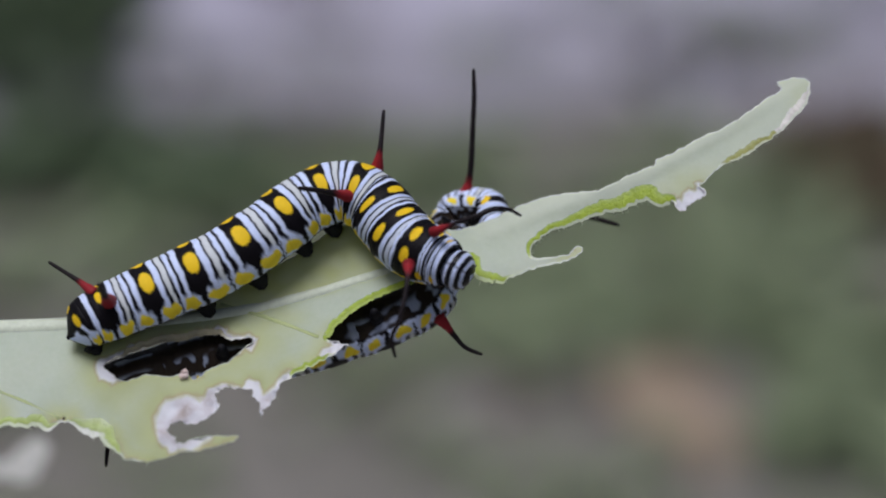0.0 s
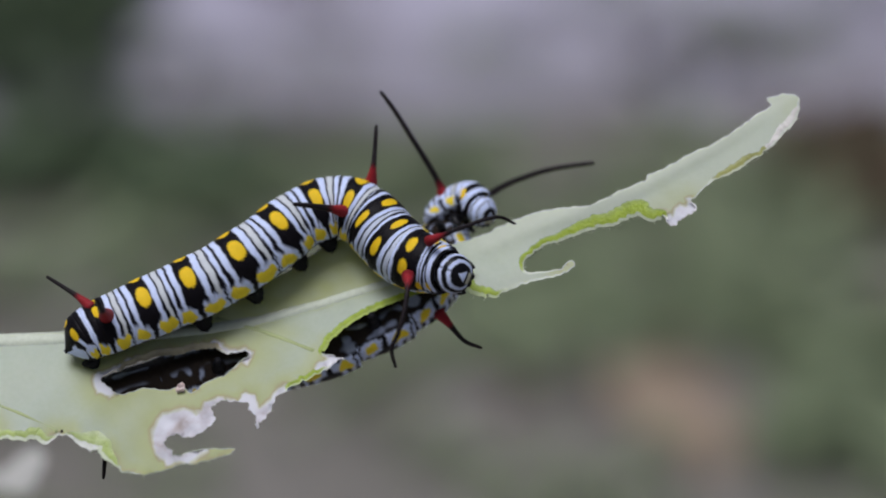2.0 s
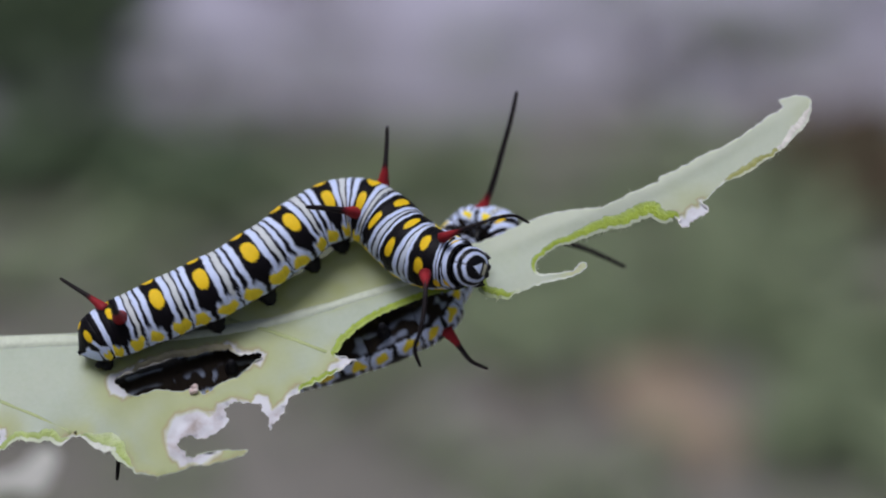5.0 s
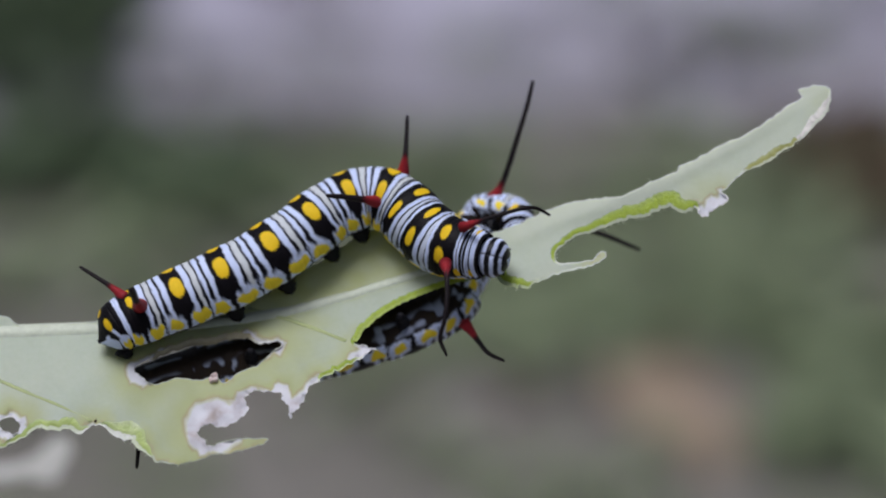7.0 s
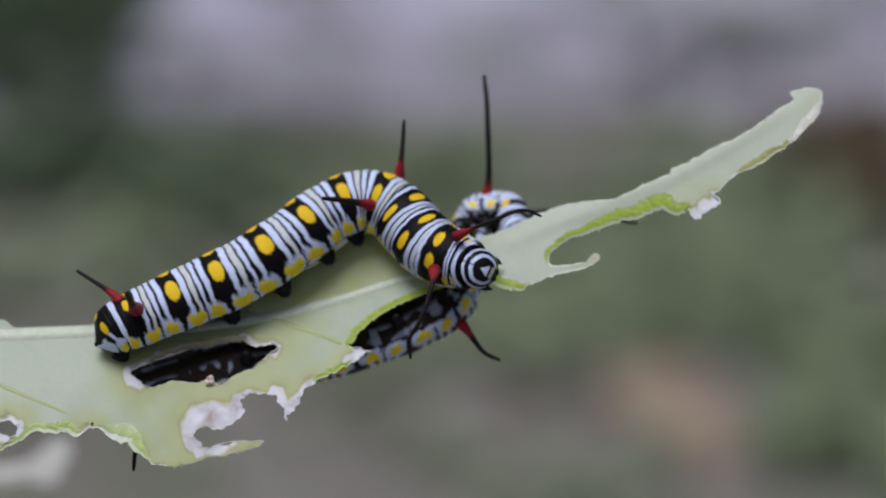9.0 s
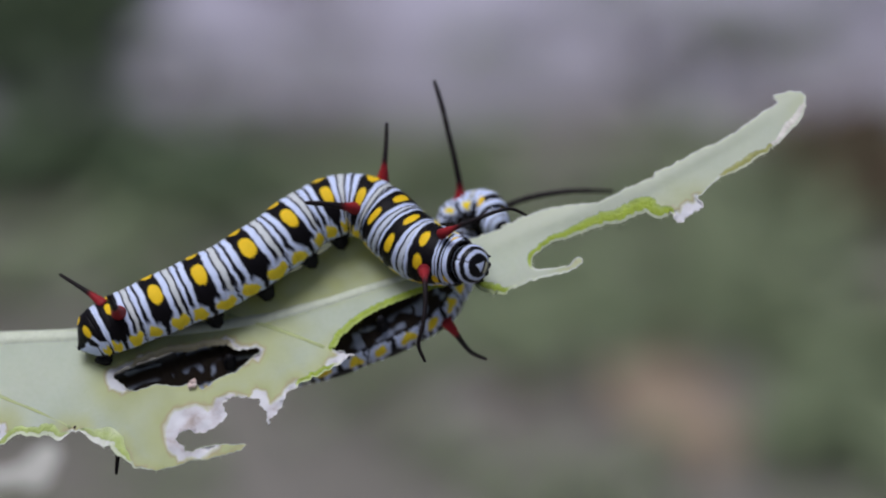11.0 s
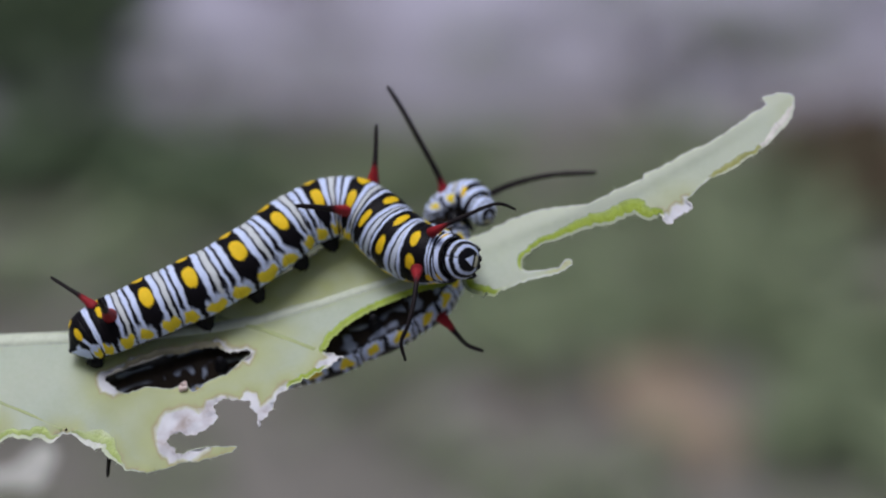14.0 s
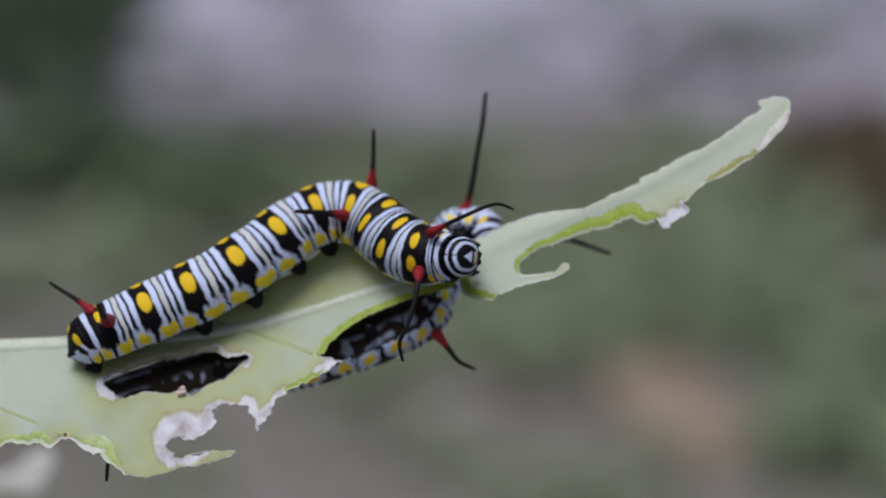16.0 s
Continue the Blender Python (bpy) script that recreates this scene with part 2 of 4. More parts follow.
BASE_EDGE = [(-24.78, -15.64, 0.2, 0.1), (-25.22, -14.79, 0.8, 0.1), (-25.64, -13.83, 1.1, 0), (-26.59, -13.08, 1.4, 0), (-28.23, -13.15, 0.7, 0), (-29.41, -13.33, 0, 0.25), (-30.52, -13.46, 0.5, 0.1), (-31.36, -12.91, 0.8, 0), (-32.89, -13.04, 0.6, 0), (-34.42, -13.17, 0.5, 0), (-36.01, -14.6, 0.3, 0.2), (-39.05, -15.03, 0.2, 0.2), (-45.94, -15.21, 0, 0)]
FEEDING_HOLE = [(-25.75, -10.11, 0, 0.5), (-24.76, -10.37, 0, 0.15), (-23.24, -9.89, 0, 0.05), (-21.44, -10.05, 0, 0.06), (-20.21, -9.79, 0, 0.15), (-19.41, -10.26, 0, 0.15), (-18.35, -9.49, 0, 0.08), (-16.84, -8.84, 0, 0.12), (-15.77, -7.98, 0, 0.25), (-14.97, -7.11, 0, 0.5), (-17.06, -6.89, 0.15, 0.45), (-17.91, -6.38, 0.38, 0.25), (-20.36, -6.56, 0.48, 0.16), (-23.02, -7.12, 0.45, 0.16), (-25.1, -7.95, 0.32, 0.45), (-26.04, -8.52, 0, 0.6), (-26.77, -9.2, 0, 0.55)]
SMALL_HOLE = [(-36.72, -13.96, 0, 0.7), (-35.83, -14.17, 0, 0.7), (-35.24, -13.63, 0, 0.7), (-35.52, -13.04, 0, 0.7), (-36.41, -12.78, 0, 0.7), (-37.02, -13.33, 0, 0.7)]


def leaf_rim(rows, seed, ragged=0.07):
    # A closed, slightly ragged rim from its corner points
    rows = rows + [rows[0]]
    c = curve_through(rows, 11)
    run = np.concatenate([[0.0], np.cumsum(np.hypot(*np.diff(c[:, :2], axis=0).T))])
    even = np.linspace(0.0, run[-1], int(run[-1] / 0.115), endpoint=False)
    c = np.stack([np.interp(even, run, c[:, k]) for k in range(4)], axis=1)
    c[:, 2:] = np.clip(c[:, 2:], 0, None)
    t = unit(np.roll(c[:, :2], -1, axis=0) - np.roll(c[:, :2], 1, axis=0))
    nrm = np.stack([-t[:, 1], t[:, 0]], axis=1)
    rnd = np.random.RandomState(int(seed * 10))
    rag = np.zeros(len(c))
    for width, amp in ((9, 0.5), (4, 0.5), (2, 0.5)):
        q = np.convolve(np.tile(rnd.uniform(-1, 1, len(c)), 3), np.hanning(2 * width + 1), "same")[len(c):2 * len(c)]
        rag += amp * q / max(q.std(), 1e-6)
    rag *= ragged * (0.62 + 1.3 * np.clip(c[:, 3], 0, 1) + 0.35 * (c[:, 2] > 0.1))
    rag *= 1.0 + 0.2 * smooth01(4.0, 12.0, c[:, 0])
    c[:, :2] += nrm * rag[:, None]
    return c, nrm


def build_blade(parent):
    from mathutils.geometry import delaunay_2d_cdt
    outer, outer_n = leaf_rim(UPPER_EDGE + TIP_EDGE + TIP_RETURN + BITE_EDGE + NEAR_EDGE + TORN_EDGE + HOOK_EDGE + BASE_EDGE, 0.4)
    hole, hole_n = leaf_rim(FEEDING_HOLE, 1.7, 0.05)
    hole2, hole2_n = leaf_rim(SMALL_HOLE, 2.9, 0.04)
    rims = [(outer, outer_n), (hole, hole_n), (hole2, hole2_n)]
    pts, edges = [], []
    for c, _ in rims:
        k = len(pts)
        pts += [Vector(p) for p in c[:, :2]]
        edges += [(k + i, k + (i + 1) % len(c)) for i in range(len(c))]

    def inside(p, poly):
        x, y = poly[:, 0], poly[:, 1]
        x2, y2 = np.roll(x, -1), np.roll(y, -1)
        cross = ((y > p[1]) != (y2 > p[1])) & (p[0] < (x2 - x) * (p[1] - y) / (y2 - y + 1e-12) + x)
        return cross.sum() % 2 == 1

    allrim = np.vstack([c for c, _ in rims])
    step = 0.42
    for x in np.arange(outer[:, 0].min(), outer[:, 0].max(), step):
        for y in np.arange(outer[:, 1].min(), outer[:, 1].max(), step):
            q = (x + 0.14 * math.sin(y * 9 + x), y + 0.14 * math.sin(x * 7))
            if np.min((allrim[:, 0] - q[0]) ** 2 + (allrim[:, 1] - q[1]) ** 2) > 0.05 and inside(q, outer) and not inside(q, hole) and not inside(q, hole2):
                pts.append(Vector(q))
    v2, _, f2, *_ = delaunay_2d_cdt(pts, edges, [], 0, 1e-5)
    v = np.array([tuple(p) for p in v2])
    faces = []
    for f in f2:
        c = v[list(f)].mean(axis=0)
        if inside(c, outer) and not inside(c, hole) and not inside(c, hole2):
            faces.append(tuple(f))
    # Dryness spreads in from the rim; a yellow halo runs ahead of it
    dry, halo = np.zeros(len(v)), np.zeros(len(v))
    for c, _ in rims:
        for j, row in enumerate(c[::3]):
            row = row.copy()
            if c is hole:
                d = np.hypot(v[:, 0] - row[0], v[:, 1] - row[1]) + 0.3 * wobble(v[:, 0] * 0.5, v[:, 1] * 0.7, 2.0)
                halo = np.maximum(halo, 0.68 * (1 - smooth01(0.3, 4.2, d)))
            row[3] *= 0.75 + 1.1 * noise.noise((j * 0.17, 0.0, 8.0)) + 0.5 * noise.noise((j * 0.6, 0.0, 3.0))
            if row[3] > 0.05:
                d = np.hypot(v[:, 0] - row[0], v[:, 1] - row[1]) + 0.16 * wobble(v[:, 0] * 1.1, v[:, 1] * 1.3, 4.0)
                dry = np.maximum(dry, min(1.0, 2.5 * row[3]) * (1 - smooth01(0.55 * row[3], 1.1 * row[3] + 0.12, d)))
                halo = np.maximum(halo, 0.8 * (1 - smooth01(0.8 * row[3], 2.2 * row[3] + 1.5, d)))
    z = leaf_depth(v[:, 0], v[:, 1]) + dry * (0.5 * cloud(v[:, 0] * 1.2, v[:, 1] * 1.4, 7.0) - 0.34 * np.abs(cloud(v[:, 0] * 2.2, v[:, 1] * 2.2, 9.0)))
    thick = 0.32 - 0.2 * dry
    top = np.column_stack([v, z])
    n_top = len(v)
    low = top.copy()
    low[:, 1] -= 0.1 * thick
    low[:, 2] -= thick
    verts = np.vstack([top, low])
    allf = faces + [tuple(n_top + i for i in reversed(f)) for f in faces]
    me = mesh_of("leaf_blade", verts * MM, allf, BLADE)
    # Wax grows towards the tip; the ridge's brighter upper side is painted on
    lit_bloom = 0.42 * smooth01(-2.0, 14.0, v[:, 0])
    above = v[:, 1] - np.interp(v[:, 0], MID[:, 0], MID[:, 1])
    lit_bloom = lit_bloom + 0.6 * smooth01(1.0, 4.0, v[:, 0]) * smooth01(-0.5, 0.4, above)
    halo = np.maximum(halo, 0.4 * smooth01(26.8, 28.4, v[:, 0] + 0.3 * wobble(v[:, 0], v[:, 1], 6.0)))
    # Shade under the arch, painted olive above the midrib; discoloured vein below it
    tinted = smooth01(-0.9, 0.6, above) * smooth01(-20.0, -14.5, v[:, 0]) * (1 - smooth01(-3.5, 0.5, v[:, 0]))
    tinted = np.maximum(tinted, 1 - smooth01(0.6, 3.6, np.hypot((v[:, 0] + 15.5) * 0.55, v[:, 1] + 5.6)))
    halo = np.maximum(halo, np.clip(tinted * (0.64 + 0.45 * cloud(v[:, 0] * 0.6, v[:, 1] * 0.8, 12.0)), 0, 1))
    tint = np.column_stack([dry, halo, np.clip(lit_bloom + 0.25 * cloud(v[:, 0] * 0.35, v[:, 1] * 0.5, 3.0), 0, 1)])
    paint(me, "dry", np.vstack([tint, tint]))
    blade = part("leaf_blade", me, parent, "pale waxy green leaf blade with papery dry holes")
    # The chewed rim: fleshy green bevel, then a thin pale skin below
    for c, nrm in rims:
        m = len(c)
        w = c[:, 2:3]
        rough = np.array([noise.noise((j * 0.21, 4.0, 0.0)) + 0.6 * noise.noise((j * 0.6, 9.0, 0.0)) for j in range(m)])[:, None] * (w > 0.1)
        smooth_cut = (c[:, :1] > -9.8) & (c[:, :1] < 2.0) & (c[:, 1:2] > -7.3)
        rough = np.where(smooth_cut | (c is hole), 0.25 * rough, rough)

        def offset(out, drop):
            q = c[:, :2] + nrm * out
            drop = drop + (0.42 * out if c is hole else 0.0)
            return np.column_stack([q, leaf_depth(q[:, 0], q[:, 1]) - np.ravel(drop) * (0.06 + 0.94 * smooth01(0.05, 0.4, c[:, 2]))])

        # Where the flesh is wide and old, the pale skin below it shows as a broad lip
        lipw = 0.22 + 0.10 * rough
        skirt = smooth01(-30.9, -30.1, c[:, :1]) * (1 - smooth01(-26.3, -25.3, c[:, :1])) * smooth01(-12.8, -13.4, c[:, 1:2]) * (0.0 if c is hole else 1.0)
        lipw = lipw + 0.30 * skirt
        inner, flesh_end = offset(w * 0.0, -0.01), w * (0.74 + 0.16 * smooth01(2.0, 8.0, c[:, :1])) + 0.13 * rough
        flesh_mid = offset(flesh_end * 0.5, 0.03)
        flesh_out, lip_in, lip_out = offset(flesh_end, 0.10), offset(flesh_end + 0.04, 0.11), offset(w * 0.95 + 0.6 * lipw * smooth01(0.2, 0.7, w) + 0.05 + 0.04 * smooth01(2.0, 8.0, c[:, :1]), 0.09)
        under = offset(w * 0.0 - 0.05, 0.0)
        under[:, 2] -= 0.34
        ring = np.vstack([inner, flesh_mid, flesh_out, lip_in, lip_out, lip_out, under])
        fr = [(i * m + j, i * m + (j + 1) % m, (i + 1) * m + (j + 1) % m, (i + 1) * m + j) for i in (0, 1, 2, 3, 5) for j in range(m)]
        me = mesh_of("cut_edge", ring * MM, fr, CUT)
        fresh = smooth01(0.08, 0.3, c[:, 2])[:, None]
        paper = np.array([0.84, 0.83, 0.84])
        mottle = np.array([noise.noise((j * 0.13, 1.0, 5.0)) for j in range(m)])[:, None]
        flesh = np.where(c[:, :1] < -18.0, np.array([0.42, 0.53, 0.15]), np.array([0.33, 0.44, 0.03]))
        flesh = np.where(c[:, :1] > 26.2, np.array([0.80, 0.77, 0.71]), np.where(c[:, :1] > 20.5, np.array([0.40, 0.41, 0.13]), flesh))
        if c is hole:
            flesh = np.array([[0.44, 0.40, 0.27]])
        flesh = flesh * (1 - 0.5 * skirt) + np.array([0.56, 0.64, 0.38]) * 0.5 * skirt
        flesh = flesh * (1.0 + 0.22 * mottle)
        # Highlight of the rolled rim on the right, painted into the lip
        pale = np.array([0.60, 0.65, 0.52]) + 0.14 * smooth01(2.0, 8.0, c[:, :1]) * (1 - fresh)
        old = smooth01(0.2, 0.6, c[:, 3:4])
        lip = paper * old + pale * (1 - old)
        rimc = flesh * fresh + lip * (1 - fresh)
        young = fresh * np.where(c[:, :1] < -18.0, 0.2, 0.55 - 0.3 * smooth01(2.0, 8.0, c[:, :1])) * (1 - old)
        young = np.where(smooth_cut, 0.9 * fresh, young)
        lip = lip * (1 - young) + flesh * young
        skin = fresh * smooth01(5.0, 7.0, c[:, :1]) * (1 - smooth01(19.0, 20.0, c[:, :1]))
        lip = lip * (1 - 0.7 * skin) + np.array([0.30, 0.34, 0.25]) * 0.7 * skin
        lip = lip * (1 - 0.85 * skirt) + paper * 0.85 * skirt
        if c is hole:
            lip = lip * (1 - fresh) + flesh * 0.8 * fresh
        paint(me, "pigment", np.vstack([rimc * 0.7 + lip * 0.3, rimc, rimc * 0.85, lip * 0.9, lip, lip, lip]))
        part("cut_edge", me, blade, "bright green chewed rim of the leaf")
    # Fine pale hairs along the chewed rim
    rnd = random.Random(6)
    hv, hf = [], []
    c, nrm = rims[0]
    for j in range(len(c)):
        wide = c[j, 2]
        if -9.6 < c[j, 0] < 3.0 and c[j, 1] > -7.2:
            continue
        for _ in range(2 if wide > 0.2 else 1):
            if rnd.random() < (0.35 if wide > 0.2 else 0.05):
                root = np.array([*(c[j, :2] + nrm[j] * wide * 1.2), leaf_depth(*c[j, :2]) - 0.2 - 0.15 * wide]) + np.array([rnd.uniform(-0.1, 0.1) for _ in range(3)])
                aim = np.array([*(nrm[j] + [rnd.uniform(-0.7, 0.7), rnd.uniform(-0.7, 0.7)]), rnd.uniform(-0.5, 0.8)])
                tip = root + unit(aim) * rnd.uniform(0.10, 0.36)
                hv_, hf_ = tube([root, (root + tip) / 2 + 0.03 * np.array([rnd.uniform(-1, 1) for _ in range(3)]), tip], [0.018, 0.014, 0.006], 4)
                hf += [tuple(q + len(hv) for q in f) for f in hf_]
                hv += list(hv_)
    tagged(part("hairs", mesh_of("hairs", np.array(hv) * MM, hf, RIB), blade, "fine pale hairs on the rim"), kind="stuff")
    # Midrib and side veins, half sunk in the blade
    line = curve_through(MIDRIB, 12)
    wid = np.interp(line[:, 0], [-45, -20, -4, 0.5], [1.1, 0.95, 0.65, 0.15])
    line[:, 2] = leaf_depth(line[:, 0], line[:, 1]) - 0.82 * wid
    line[:, 1] -= 0.05 * wid
    keep = line[:, 0] < 0.5
    vv, ff = tube(line[keep], wid[keep] * 0.92, 18)
    part("midrib", mesh_of("midrib", vv * MM, ff, RIB), blade, "raised pale midrib")
    for run in ([(-17.8, -4.5), (-13.6, -5.7), (-9.8, -7.05)], [(-44.08, -7.57), (-39.8, -9.21), (-35.56, -10.92), (-32.79, -11.94), (-29.78, -13.2)]):
        line = curve_through([(x, y, 0) for x, y in run], 10)
        line[:, 2] = leaf_depth(line[:, 0], line[:, 1]) - (0.262 if run[0][0] > -20 else 0.276)
        vv, ff = tube(line, np.linspace(0.30, 0.255, len(line)), 10)
        part("vein", mesh_of("vein", vv * MM, ff, VEIN), blade)
    # A crumpled scrap of dry skin on the rim of the hole, and a dark speck of frass
    for nm, label, place, size, mat in (("dry_scrap", "crumpled pinkish scrap of dry leaf skin", (-20.2, -9.88), 0.36, SCRAP), ("frass", "dark speck of frass", (-29.39, -13.12), 0.10, LITTER)):
        bm = bmesh.new()
        bmesh.ops.create_icosphere(bm, subdivisions=3, radius=size)
        for q in bm.verts:
            q.co *= 1 + 0.7 * noise.noise(q.co * 5.0 / size * 0.3) + 0.3 * noise.noise(q.co * 4.0 / size)
            q.co += Vector((place[0], place[1], float(leaf_depth(*place)) + size * 0.4))
            q.co *= MM
        me = bpy.data.meshes.new(nm)
        bm.to_mesh(me)
        bm.free()
        me.materials.append(mat)
        part(nm, me, blade, label)
    return blade


def build_plant():
    plant = tagged(new("milkweed_plant"), "chewed pale green milkweed leaf with torn dry margins", "plant")
    plant.matrix_world = SPACE
    build_blade(plant)
    # Petiole and stem, down to the ground
    foot = SPACE.inverted() @ Vector((-0.075, 0.03, -0.02))
    foot = np.array(foot) / MM
    a = np.array([-46.0, -6.5, -0.6])
    pts = curve_through([a + (2, 0, 0), a - (6, 2, 1), a - (15, 12, 6), a * 0.5 + foot * 0.5 - (12, 0, 0), foot], 10)
    vv, ff = tube(pts, np.linspace(0.8, 2.6, len(pts)), 14)
    part("stem", mesh_of("stem", vv * MM, ff, STEM), plant, "green plant stem")
    # A withered leaf tip hanging lower and further back
    mid = curve_through([(-57.5, -24.6, -60), (-52.5, -23.9, -61), (-49, -23.6, -61), (-46.7, -23.2, -61), (-45.0, -22.6, -60), (-43.5, -22.0, -60), (-42.2, -21.7, -60), (-41.0, -21.6, -60)], 8)
    half = np.interp(np.linspace(0, 1, len(mid)), [0, 0.45, 0.56, 0.7, 0.84, 0.95, 1], [1.3, 1.0, 1.2, 2.4, 2.75, 2.1, 0.9])
    cols = 9
    verts = []
    for i, c in enumerate(mid):
        for q in np.linspace(-1, 1, cols):
            verts.append(c + np.array([0.25 * q, q * half[i] * 0.85, -q * half[i] * 0.5 - 0.5 * q * q + 0.12 * math.sin(i * 0.9 + 3 * q)]))
    verts = np.array(verts)
    under = verts - np.array([0, 0.1, 0.15])
    f = grid_faces(len(mid), cols, False)
    n = len(verts)
    faces = f + [tuple(n + i for i in reversed(q)) for q in f]
    ring = list(range(cols)) + [i * cols + cols - 1 for i in range(1, len(mid))] + [(len(mid) - 1) * cols + j for j in range(cols - 2, -1, -1)] + [i * cols for i in range(len(mid) - 2, 0, -1)]
    faces += [(ring[i], ring[(i + 1) % len(ring)], n + ring[(i + 1) % len(ring)], n + ring[i]) for i in range(len(ring))]
    part("withered_leaf", mesh_of("withered_leaf", np.vstack([verts, under]) * MM, faces, WITHERED), plant, "pale withered leaf tip")
    return plant


# ---- caterpillars ----
BLACK, WHITE, CREAM = np.array([0.006, 0.005, 0.007]), np.array([0.655, 0.745, 1.0]), np.array([0.62, 0.61, 0.46])
YELLOW, LEMON = np.array([0.86, 0.57, 0.02]), np.array([0.98, 0.76, 0.05])
RED, BROWN = np.array([0.31, 0.022, 0.030]), np.array([0.024, 0.017, 0.013])


BANDS = {
    "body": [(0.335, 0.475, 0), (0.508, 0.635, 1), (0.672, 0.775, 0), (0.825, 0.955, 0)],
    "fore": [(0.345, 0.50, 0), (0.555, 0.70, 1), (0.775, 0.90, 0)],
    "collar": [(0.585, 0.650, 0), (0.675, 0.755, 0), (0.86, 0.95, 0)],
}


def stripes(p, thin, bands, soft=0.010):
    # Pigment along one segment: a black band, then pale and dark rings; thin: by how much the pale ones narrow
    w, k = np.zeros_like(p), np.zeros_like(p)
    for a, b, kind in bands:
        x = smooth01(a - soft, a + soft, p - thin) * (1 - smooth01(b - soft, b + soft, p + thin))
        w = np.maximum(w, x)
        if kind:
            k = np.maximum(k, x)
    return w, k


def body_pigment(u, th, seed, kind, blot=1.0):
    """Colour of the skin at u along a segment (tail to head) and the angle th from the back."""
    a = np.abs(th)
    side = np.sign(th)
    shift = 0.014 * wobble(a * 1.6, side * 3.0, seed) + 0.024 * smooth01(0.8, 1.5, a) * wobble(a * 4.0, side, seed + 1)
    if kind == "collar":
        p = (u - 0.15 + shift) % 1.0
    elif kind == "fore":
        p = (u - 0.28 + shift) % 1.0
        p = np.where(p < 0.43, p * 0.335 / 0.43, 0.335 + (p - 0.43) * 0.665 / 0.57)
    else:
        p = (u - 0.32 + shift) % 1.0
    thin = 0.004 + (0.012 if kind in ("fore", "collar", "pale") else 0.020) * smooth01(0.6, 1.25, a) + 0.003 * wobble(a * 5.0, u * 9.0, seed + 2)
    if kind == "pale":
        thin = thin - 0.012
    w, k = stripes(p, thin, BANDS.get(kind, BANDS["body"]))
    if kind == "tail":
        w = smooth01(0.95, 0.98, u + shift)
        w = np.maximum(w, (1 - smooth01(0.055, 0.085, np.abs(u - 0.26 - 0.30 * a))) * smooth01(0.75, 0.9, a))
        w = np.maximum(w, (1 - smooth01(0.07, 0.10, np.abs(u - 0.30 + 0.10 * a))) * smooth01(0.85, 1.0, a))
        k = k * 0
    if kind == "rear":
        w = np.where(u < 0.36, 1 - smooth01(0.10, 0.13, u + shift), w)
        k = np.where(u < 0.36, 0.0, k)
    if kind == "pale":
        w = np.maximum(w, 1 - smooth01(0.30, 0.315, p))
    if kind == "neck":
        w, k = np.zeros_like(u), np.zeros_like(u)
        for lo, hi in ((0.02, 0.14), (0.17, 0.30), (0.55, 0.90)):
            w = np.maximum(w, smooth01(lo - 0.015, lo + 0.015, u + shift) * (1 - smooth01(hi - 0.015, hi + 0.015, u + shift)))
    if kind in ("tail", "neck"):
        w = w * (1 - smooth01(1.34, 1.50, a + 0.45 * cloud(u * 7.0, side * 2.0, seed + 6)))
    else:
        # Low on the side the dark rings end in wedges and the black band pinches in, so that the white runs together
        pc = (p - 0.145 + 0.5) % 1.0 - 0.5 + 0.02 * wobble(a * 3.0, side, seed + 3)
        half = np.interp(a, [0.95, 1.3, 1.6, 2.0], [0.195, 0.150, 0.062, 0.040])
        patch = smooth01(half - 0.014, half + 0.014, np.abs(pc)) * smooth01(0.010, 0.030, np.abs(p - 0.653 - 0.02 * wobble(a * 4.0, side, seed)))
        low = smooth01(1.33, 1.58, a + 0.24 * cloud(u * 8.0, side * 2.0, seed + 6) + 0.05 * wobble(u * 12.0, side, seed))
        w = w * (1 - low) + patch * low
        w = w * (1 - smooth01(2.02, 2.10, a + 0.10 * wobble(u * 5.0, side, seed + 4)))
        k = k * (1 - low)
    col = BLACK + (WHITE - BLACK) * w[..., None]
    col = col + (CREAM - WHITE) * (np.minimum(k, w) * (0.3 if kind in ("fore", "collar") else 0.55))[..., None]
    # Yellow blotches in the white of the side line, two on each segment
    for centre, size in ((0.19, 0.18), (0.745, 0.195)):
        jit = 0.020 * math.sin(seed * 3 + 9 * centre)
        size = size * blot * (1 + 0.14 * math.sin(seed * 5 + 7 * centre))
        if kind == "tail":
            du, dt = (u - centre - jit) / (size * 1.3), (a - 1.56 - jit) / 0.34
            rim = np.abs(du) ** 2.6 + np.abs(dt) ** 2 + 0.9 * cloud(u * 5, th * 3, seed + 5) + 0.16 * wobble(u * 9, th * 4, seed + 5)
            pale = (1 - smooth01(0.85, 1.05, rim * (0.62 if centre < 0.5 else 1.0)))[..., None]
            col = col * (1 - pale) + WHITE * pale
        lobes = 0.07 * np.cos((u - centre - jit) / size * 3.4) if centre > 0.5 else 0.05 * np.sin((u - centre) * 18)
        du, dt = (u - centre - jit) / size, (a - 1.74 + jit - lobes) / (0.265 * blot)
        spot = (1 - smooth01(0.80, 1.05, np.abs(du) ** 2.4 + dt * dt + 0.8 * cloud(u * 6, th * 4, seed + 8) + 0.12 * wobble(u * 11, th * 5, seed + 8)))[..., None]
        if (kind != "tail" or centre > 0.5) and kind != "neck":
            col = col * (1 - spot) + LEMON * spot
    # Belly: black with smudged pale patches
    belly = smooth01(2.04, 2.14, a + 0.05 * wobble(u * 8, side, seed))[..., None]
